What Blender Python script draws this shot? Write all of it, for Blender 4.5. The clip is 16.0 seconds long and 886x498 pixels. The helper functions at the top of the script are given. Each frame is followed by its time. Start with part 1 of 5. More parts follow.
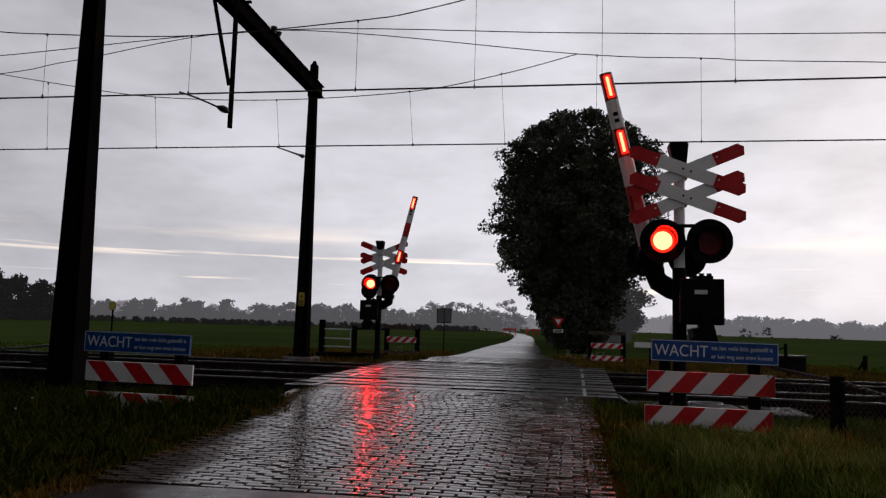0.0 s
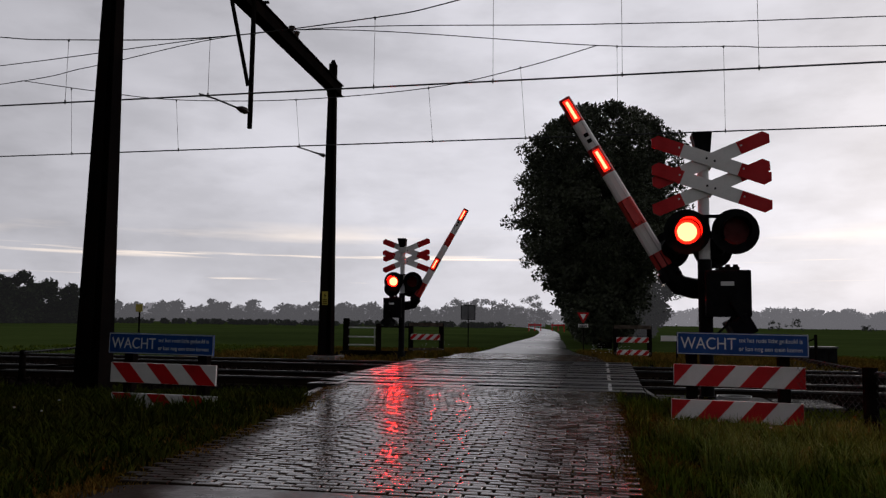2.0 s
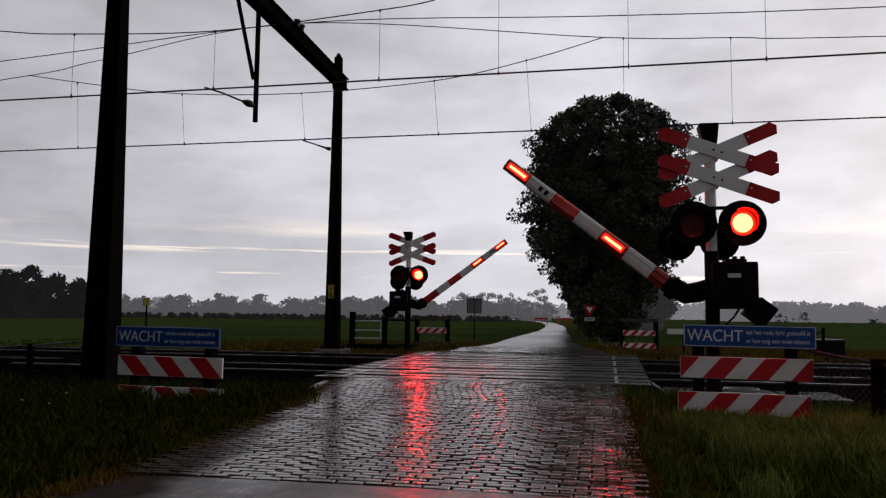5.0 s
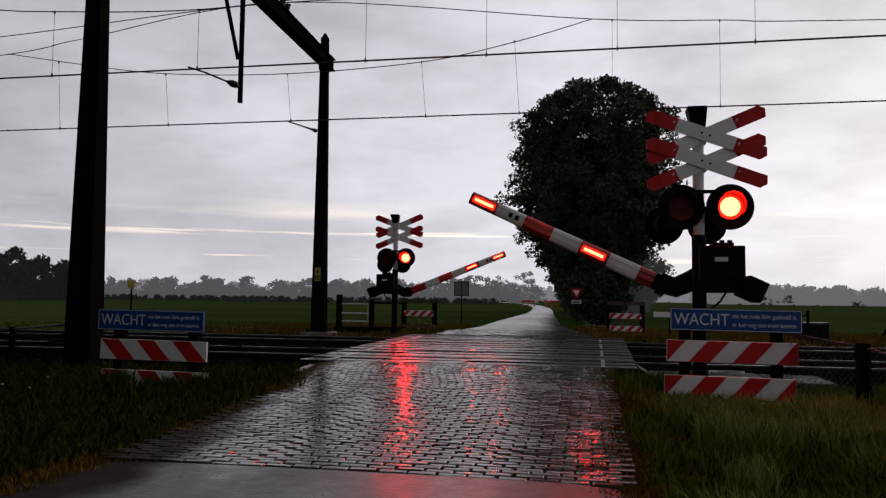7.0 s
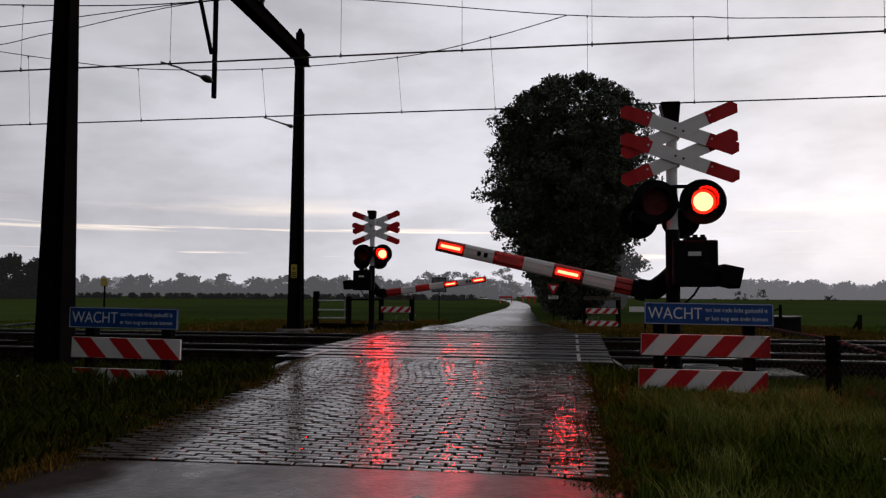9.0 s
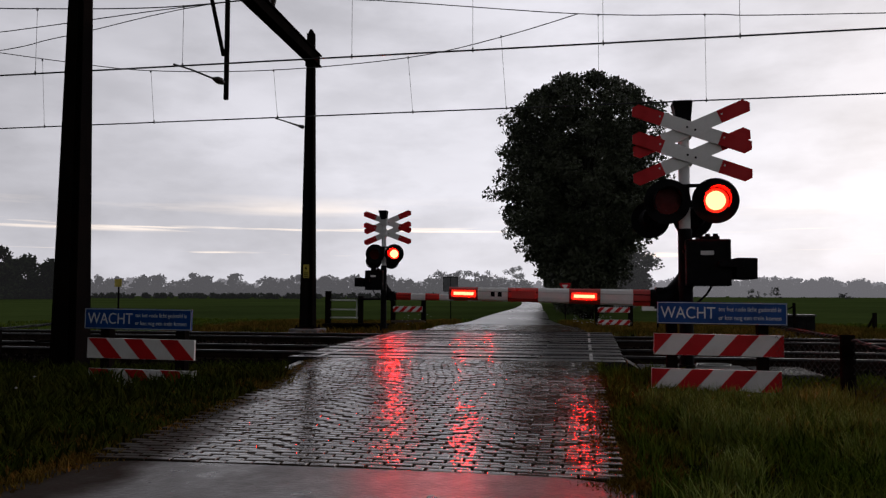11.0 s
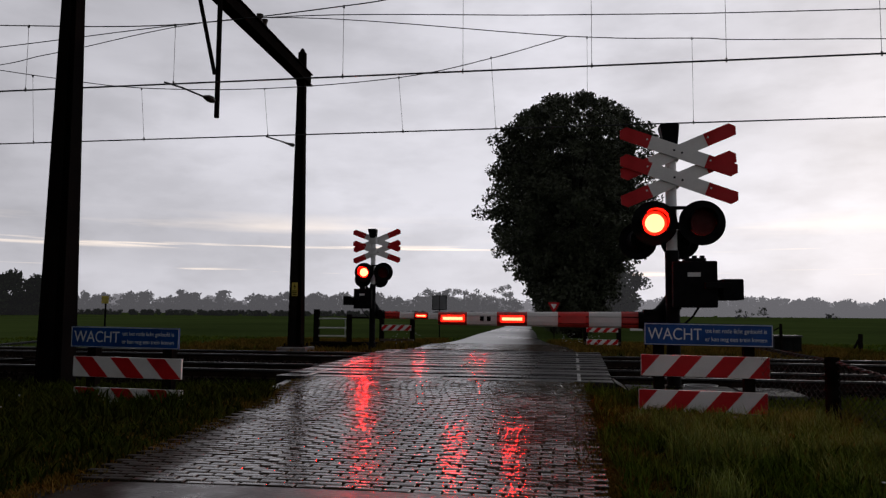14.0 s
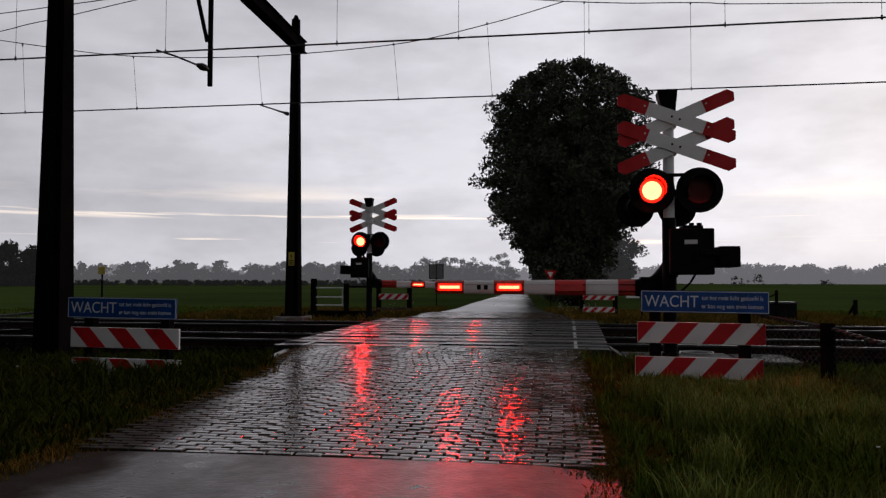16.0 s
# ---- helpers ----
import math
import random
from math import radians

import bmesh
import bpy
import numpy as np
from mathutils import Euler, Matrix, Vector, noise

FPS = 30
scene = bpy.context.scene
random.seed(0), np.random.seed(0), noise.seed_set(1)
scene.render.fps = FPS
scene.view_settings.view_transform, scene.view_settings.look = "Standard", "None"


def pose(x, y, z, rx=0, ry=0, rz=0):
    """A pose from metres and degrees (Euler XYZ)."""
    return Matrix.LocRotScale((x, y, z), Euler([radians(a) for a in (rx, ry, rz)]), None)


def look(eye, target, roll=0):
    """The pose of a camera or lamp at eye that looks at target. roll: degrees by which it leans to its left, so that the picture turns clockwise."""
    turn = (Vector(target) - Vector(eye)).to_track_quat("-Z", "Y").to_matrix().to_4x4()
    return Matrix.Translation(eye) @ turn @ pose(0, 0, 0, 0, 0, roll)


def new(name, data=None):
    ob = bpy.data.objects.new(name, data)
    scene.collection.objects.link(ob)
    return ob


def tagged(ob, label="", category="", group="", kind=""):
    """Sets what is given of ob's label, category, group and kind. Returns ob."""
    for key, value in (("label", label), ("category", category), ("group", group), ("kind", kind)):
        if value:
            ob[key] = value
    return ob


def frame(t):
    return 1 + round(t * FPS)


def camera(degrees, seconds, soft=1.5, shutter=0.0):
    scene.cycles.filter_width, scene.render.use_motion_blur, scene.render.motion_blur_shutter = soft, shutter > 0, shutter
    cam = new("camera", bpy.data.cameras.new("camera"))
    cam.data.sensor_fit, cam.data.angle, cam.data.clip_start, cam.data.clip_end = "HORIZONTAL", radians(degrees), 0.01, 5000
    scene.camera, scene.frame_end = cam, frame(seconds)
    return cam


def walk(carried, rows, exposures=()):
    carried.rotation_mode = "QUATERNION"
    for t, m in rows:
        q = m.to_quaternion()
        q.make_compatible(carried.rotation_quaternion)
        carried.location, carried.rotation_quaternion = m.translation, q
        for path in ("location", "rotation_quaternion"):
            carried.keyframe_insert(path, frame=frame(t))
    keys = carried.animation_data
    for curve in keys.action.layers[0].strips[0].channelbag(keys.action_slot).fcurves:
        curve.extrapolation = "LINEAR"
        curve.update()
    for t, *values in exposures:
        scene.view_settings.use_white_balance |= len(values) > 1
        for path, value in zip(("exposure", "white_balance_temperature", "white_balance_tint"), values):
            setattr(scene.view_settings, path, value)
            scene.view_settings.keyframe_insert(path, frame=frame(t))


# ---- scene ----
cam = camera(60.0, 16.0, soft=1.3)
PATH = [
    (0, (-0.020, -0.114, 1.207), (-1.654, 9.702, 2.195), 1.62),
    (0.5, (-0.004, -0.078, 1.204), (-1.661, 9.727, 2.259), 1.79),
    (1, (-0.004, 0.024, 1.207), (-1.768, 9.815, 2.223), 1.27),
    (1.5, (-0.005, -0.008, 1.203), (-1.828, 9.782, 2.109), 1.14),
    (2, (0.002, -0.033, 1.202), (-1.933, 9.733, 2.145), 0.69),
    (2.5, (-0.001, -0.025, 1.201), (-1.869, 9.752, 2.161), 0.89),
    (3, (-0.005, -0.016, 1.203), (-1.909, 9.752, 2.178), 0.70),
    (3.5, (0.000, 0.000, 1.200), (-1.901, 9.777, 2.089), 1.00),
    (4, (0.002, -0.021, 1.193), (-2.014, 9.735, 2.066), 0.62),
    (6.5, (0.007, 0.032, 1.182), (-1.966, 9.804, 1.962), 0.34),
    (7, (0.001, 0.056, 1.197), (-1.855, 9.861, 1.837), 0.66),
    (7.5, (0.003, 0.029, 1.190), (-1.872, 9.824, 1.921), 0.40),
    (8, (0.018, 0.034, 1.183), (-1.700, 9.856, 1.944), 0.35),
    (8.5, (0.024, 0.055, 1.188), (-1.547, 9.907, 1.872), 0.12),
    (9, (0.026, 0.069, 1.188), (-1.546, 9.927, 1.783), 0.32),
    (9.5, (0.025, 0.060, 1.188), (-1.579, 9.910, 1.821), 0.69),
    (9.7, (0.008, 0.048, 1.191), (-1.638, 9.893, 1.812), 0.82),
    (12, (0.029, 0.049, 1.223), (-1.703, 9.879, 1.807), -0.48),
    (12.5, (0.016, 0.098, 1.240), (-1.704, 9.927, 1.873), -0.69),
    (13, (0.012, 0.031, 1.223), (-1.618, 9.877, 1.831), -0.36),
    (13.5, (0.060, 0.039, 1.220), (-1.541, 9.877, 1.995), -0.12),
    (14, (0.033, 0.014, 1.225), (-1.545, 9.852, 2.041), 0.44),
    (14.5, (-0.009, 0.073, 1.235), (-1.716, 9.901, 1.913), 0.18),
    (15, (0.054, 0.013, 1.215), (-1.778, 9.805, 2.055), -0.66),
    (15.5, (0.009, -0.026, 1.205), (-1.999, 9.740, 1.946), -1.53),
    (16, (0.027, 0.039, 1.226), (-1.509, 9.911, 1.636), 0.10),
]
walk(cam, [(t, look(eye, target, roll)) for t, eye, target, roll in PATH], [(0.0, -0.02), (6.5, -0.02), (7.5, 0.05), (8.5, 0.02), (9.5, 0.06), (12.0, 0.10), (13.0, 0.08), (14.0, 0.0), (16.0, 0.0)])

# ---- world and light ----
world = bpy.data.worlds.new("rain_sky")
scene.world = world
world.use_nodes = True
wn, wl = world.node_tree.nodes, world.node_tree.links
wn.clear()


def wnode(kind, **sockets):
    n = wn.new(kind)
    for k, v in sockets.items():
        n.inputs[k.replace("_", " ")].default_value = v
    return n


sky = wn.new("ShaderNodeTexSky")
sky.sky_type, sky.sun_disc = "NISHITA", False
sky.sun_elevation, sky.sun_rotation = radians(14), radians(25)
sky.dust_density, sky.air_density = 3.0, 1.0
coord = wn.new("ShaderNodeTexCoord")
split = wn.new("ShaderNodeSeparateXYZ")
wl.new(coord.outputs["Generated"], split.inputs[0])
# overcast veil: brighter towards the hidden sun, dim behind and overhead
def wmath(op, a, b=None):
    n = wn.new("ShaderNodeMath")
    n.operation = op
    for k, v in enumerate((a, b)):
        if isinstance(v, (int, float)):
            n.inputs[k].default_value = v
        elif v is not None:
            wl.new(v, n.inputs[k])
    return n.outputs[0]


def wrange(value, lo, hi, to_lo, to_hi):
    n = wn.new("ShaderNodeMapRange")
    for k, v in zip(("From Min", "From Max", "To Min", "To Max"), (lo, hi, to_lo, to_hi)):
        n.inputs[k].default_value = v
    wl.new(value, n.inputs["Value"])
    return n.outputs[0]


def wnoise(scale, spread, place, detail, turn=0.0):
    mp = wn.new("ShaderNodeMapping")
    mp.inputs["Scale"].default_value, mp.inputs["Location"].default_value = spread, place
    mp.inputs["Rotation"].default_value = (0, 0, radians(turn))
    wl.new(coord.outputs["Generated"], mp.inputs["Vector"])
    n = wnode("ShaderNodeTexNoise", Scale=scale, Detail=detail, Roughness=0.55)
    wl.new(mp.outputs[0], n.inputs["Vector"])
    return n.outputs["Fac"]


up = split.outputs["Z"]
toward = wmath("ADD", wmath("MULTIPLY", split.outputs["X"], 0.42), wmath("MULTIPLY", split.outputs["Y"], 0.90))
level = wmath("MAXIMUM", wmath("ADD", wmath("MULTIPLY", toward, 0.46), 0.196), 0.25)
level = wmath("MULTIPLY", level, wrange(up, 0.46, 0.85, 1.0, 0.36))
level = wmath("MULTIPLY", level, wrange(up, 0.0, 0.10, 1.10, 1.0))
level = wmath("MULTIPLY", level, wrange(wnoise(1.6, (1, 1, 4.0), (0.3, 0.1, 0.0), 5.0), 0.3, 0.7, 0.84, 1.13))
# rain clouds with darker ragged undersides
level = wmath("MULTIPLY", level, wrange(wnoise(3.0, (1, 1, 2.2), (2.3, 0.7, 0.4), 7.0), 0.32, 0.58, 0.85, 1.05))
level = wmath("MULTIPLY", level, wrange(wnoise(9.0, (1, 1, 2.6), (4.1, 1.9, 0.6), 6.0), 0.36, 0.56, 0.92, 1.03))
tint = wn.new("ShaderNodeVectorMath")
tint.operation = "SCALE"
tint.inputs[0].default_value = (0.977, 0.963, 1.047)
wl.new(level, tint.inputs["Scale"])


def band(at, half):
    return wmath("MAXIMUM", wmath("SUBTRACT", 1.0, wmath("DIVIDE", wmath("ABSOLUTE", wmath("SUBTRACT", up, at)), half)), 0.0)


# long thin breaks low over the horizon
wave = wmath("MULTIPLY", wmath("SUBTRACT", wnoise(2.2, (1, 1, 1), (0, 0, 0), 2.0), 0.5), 0.010)
breaks = wmath("MULTIPLY", band(0.081, 0.0075), wrange(wnoise(3.0, (1, 1, 40.0), (0.9, 0.2, 0.0), 5.0, 14), 0.54, 0.67, 0.0, 0.95))
second = wmath("MULTIPLY", band(0.049, 0.0045), wrange(wnoise(4.5, (1, 1, 30.0), (5.1, 1.2, 0.0), 4.0, 4), 0.55, 0.64, 0.0, 0.9))
third = wmath("MULTIPLY", band(0.105, 0.02), wrange(wnoise(2.6, (1, 1, 14.0), (1.7, 3.2, 0.0), 5.0), 0.50, 0.70, 0.0, 0.35))
open_sky = wmath("MINIMUM", wmath("ADD", wmath("ADD", breaks, second), third), 1.0)
broken = wn.new("ShaderNodeMixRGB")
broken.inputs[2].default_value = (1.16, 0.98, 0.82, 1)
wl.new(open_sky, broken.inputs[0])
wl.new(tint.outputs[0], broken.inputs[1])
bg_sky, bg_cloud, add = wn.new("ShaderNodeBackground"), wn.new("ShaderNodeBackground"), wn.new("ShaderNodeAddShader")
bg_sky.inputs["Strength"].default_value = 0.002
bg_cloud.inputs["Strength"].default_value = 1.24
wl.new(sky.outputs[0], bg_sky.inputs["Color"])
wl.new(broken.outputs[0], bg_cloud.inputs["Color"])
wl.new(bg_sky.outputs[0], add.inputs[0])
wl.new(bg_cloud.outputs[0], add.inputs[1])
out = wn.new("ShaderNodeOutputWorld")
wl.new(add.outputs[0], out.inputs[0])

sun = new("sun", bpy.data.lights.new("sun", "SUN"))
sun.data.energy, sun.data.angle, sun.data.color = 0.25, radians(30), (1.0, 0.93, 0.86)
sun.matrix_world = look((47, 115, 28), (0, 15, 0))


# ---- materials ----
def material(name, color, rough=0.6, metal=0.0, vary=0.25, scale=6.0, fine=60.0, bump=0.15, second=None, spec=0.5, rand=0.0, island=False, rough_vary=0.15, mask=(0.4, 0.65)):
    """Two scales of variation in colour, roughness and relief, in object space metres."""
    m = bpy.data.materials.new(name)
    m.use_nodes = True
    n, l = m.node_tree.nodes, m.node_tree.links
    b = n["Principled BSDF"]
    tc = n.new("ShaderNodeTexCoord")
    big, small = n.new("ShaderNodeTexNoise"), n.new("ShaderNodeTexNoise")
    big.inputs["Scale"].default_value, big.inputs["Detail"].default_value = scale, 5
    small.inputs["Scale"].default_value, small.inputs["Detail"].default_value = fine, 3
    for t in (big, small):
        l.new(tc.outputs["Object"], t.inputs["Vector"])
    ramp = n.new("ShaderNodeMapRange")
    ramp.inputs["From Min"].default_value, ramp.inputs["From Max"].default_value = mask
    l.new(big.outputs["Fac"], ramp.inputs["Value"])
    mix = n.new("ShaderNodeMixRGB")
    other = second or tuple(c * (1 - 1.6 * vary) for c in color)
    mix.inputs[1].default_value, mix.inputs[2].default_value = (*color, 1), (*[max(c, 0) for c in other], 1)
    l.new(ramp.outputs[0], mix.inputs[0])
    grain = n.new("ShaderNodeMapRange")
    grain.inputs["To Min"].default_value, grain.inputs["To Max"].default_value = 1 - vary, 1 + vary
    l.new(small.outputs["Fac"], grain.inputs["Value"])
    mul = n.new("ShaderNodeVectorMath")
    mul.operation = "SCALE"
    l.new(mix.outputs[0], mul.inputs[0])
    l.new(grain.outputs[0], mul.inputs["Scale"])
    last = mul
    if rand:
        if island:
            info, sock = n.new("ShaderNodeNewGeometry"), "Random Per Island"
        else:
            info, sock = n.new("ShaderNodeObjectInfo"), "Random"
        r = n.new("ShaderNodeMapRange")
        r.inputs["To Min"].default_value, r.inputs["To Max"].default_value = 1 - rand, 1 + rand
        l.new(info.outputs[sock], r.inputs["Value"])
        last = n.new("ShaderNodeVectorMath")
        last.operation = "SCALE"
        l.new(mul.outputs[0], last.inputs[0])
        l.new(r.outputs[0], last.inputs["Scale"])
    l.new(last.outputs[0], b.inputs["Base Color"])
    rr = n.new("ShaderNodeMapRange")
    rr.inputs["To Min"].default_value, rr.inputs["To Max"].default_value = max(rough - rough_vary, 0.02), min(rough + rough_vary, 1)
    rr.inputs["From Min"].default_value, rr.inputs["From Max"].default_value = 0.3, 0.7
    l.new(big.outputs["Fac"], rr.inputs["Value"])
    l.new(rr.outputs[0], b.inputs["Roughness"])
    b.inputs["Metallic"].default_value = metal
    b.inputs["Specular IOR Level"].default_value = spec
    if bump:
        bp = n.new("ShaderNodeBump")
        bp.inputs["Strength"].default_value, bp.inputs["Distance"].default_value = bump, 0.01
        l.new(small.outputs["Fac"], bp.inputs["Height"])
        l.new(bp.outputs[0], b.inputs["Normal"])
    return m


def glow(name, color, strength):
    m = bpy.data.materials.new(name)
    m.use_nodes = True
    b = m.node_tree.nodes["Principled BSDF"]
    b.inputs["Base Color"].default_value = (*color, 1)
    b.inputs["Emission Color"].default_value = (*color, 1)
    b.inputs["Emission Strength"].default_value = strength
    return m


def haze_glow(name, color, haze, amount, **more):
    """A far backdrop seen through rain: the leaves themselves glow evenly in place of haze."""
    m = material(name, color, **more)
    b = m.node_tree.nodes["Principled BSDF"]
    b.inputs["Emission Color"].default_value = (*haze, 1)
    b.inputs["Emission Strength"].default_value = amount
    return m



def wet(name, color, dirt, fine, bump, rough, rand, island=False, stretch=(1.6, 0.28, 1.0), spec=0.5, mud=False):
    """Paving under a film of rain water; dirt lies in long drifts, and the eastern side is darker and duller."""
    m = bpy.data.materials.new(name)
    m.use_nodes = True
    n, l = m.node_tree.nodes, m.node_tree.links
    b = n["Principled BSDF"]
    geo = n.new("ShaderNodeNewGeometry")

    def tex(scale, detail, spread=None):
        t = n.new("ShaderNodeTexNoise")
        t.inputs["Scale"].default_value, t.inputs["Detail"].default_value = scale, detail
        if spread:
            mp = n.new("ShaderNodeMapping")
            mp.inputs["Scale"].default_value = spread
            l.new(geo.outputs["Position"], mp.inputs["Vector"])
            l.new(mp.outputs[0], t.inputs["Vector"])
        else:
            l.new(geo.outputs["Position"], t.inputs["Vector"])
        return t.outputs["Fac"]

    def span(value, *four):
        r = n.new("ShaderNodeMapRange")
        for k, v in zip(("From Min", "From Max", "To Min", "To Max"), four):
            r.inputs[k].default_value = v
        l.new(value, r.inputs["Value"])
        return r.outputs[0]

    def calc(op, a, c):
        k = n.new("ShaderNodeMath")
        k.operation = op
        for i, v in enumerate((a, c)):
            if isinstance(v, (int, float)):
                k.inputs[i].default_value = v
            else:
                l.new(v, k.inputs[i])
        return k.outputs[0]

    axes = n.new("ShaderNodeSeparateXYZ")
    l.new(geo.outputs["Position"], axes.inputs[0])
    drift = calc("ADD", span(tex(1.0, 5, stretch), 0.40, 0.66, 0.0, 1.0), span(calc("ADD", axes.outputs["X"], calc("MULTIPLY", tex(0.8, 4), 1.2)), -0.3, 0.6, 0.0, 0.75))
    drift = calc("MINIMUM", drift, 1.0)
    mix = n.new("ShaderNodeMixRGB")
    mix.inputs[1].default_value, mix.inputs[2].default_value = (*color, 1), (*dirt, 1)
    l.new(drift, mix.inputs[0])
    grain = span(tex(fine, 3), 0.3, 0.7, 0.7, 1.3)
    if rand:
        src = geo.outputs["Random Per Island"] if island else n.new("ShaderNodeObjectInfo").outputs["Random"]
        grain = calc("MULTIPLY", grain, span(src, 0, 1, 1 - rand, 1 + rand))
    mul = n.new("ShaderNodeVectorMath")
    mul.operation = "SCALE"
    l.new(mix.outputs[0], mul.inputs[0])
    l.new(grain, mul.inputs["Scale"])
    coat = mul.outputs[0]
    dull = calc("ADD", span(drift, 0, 1, rough, rough + 0.13), span(tex(7.0, 4), 0.3, 0.7, -0.05, 0.07))
    b.inputs["Specular IOR Level"].default_value = spec
    if mud:
        # dull earth trodden over the western edge
        west = span(calc("ADD", axes.outputs["X"], calc("ADD", calc("MULTIPLY", tex(1.6, 5), 0.7), calc("MULTIPLY", calc("MAXIMUM", calc("SUBTRACT", axes.outputs["Y"], 5.2), -0.3), 0.14))), -2.46, -2.72, 0.0, 1.0)
        cover = n.new("ShaderNodeMixRGB")
        cover.inputs[2].default_value = (0.020, 0.015, 0.009, 1)
        l.new(west, cover.inputs[0])
        l.new(coat, cover.inputs[1])
        coat = cover.outputs[0]
        dull = calc("ADD", dull, calc("MULTIPLY", west, 0.45))
        l.new(span(west, 0, 1, spec, spec * 0.25), b.inputs["Specular IOR Level"])
    l.new(coat, b.inputs["Base Color"])
    l.new(dull, b.inputs["Roughness"])
    bp = n.new("ShaderNodeBump")
    bp.inputs["Strength"].default_value, bp.inputs["Distance"].default_value = bump, 0.006
    l.new(tex(fine * 0.5, 4), bp.inputs["Height"])
    l.new(bp.outputs[0], b.inputs["Normal"])
    b.inputs["Specular Tint"].default_value = (1.0, 0.95, 0.90, 1)
    return m


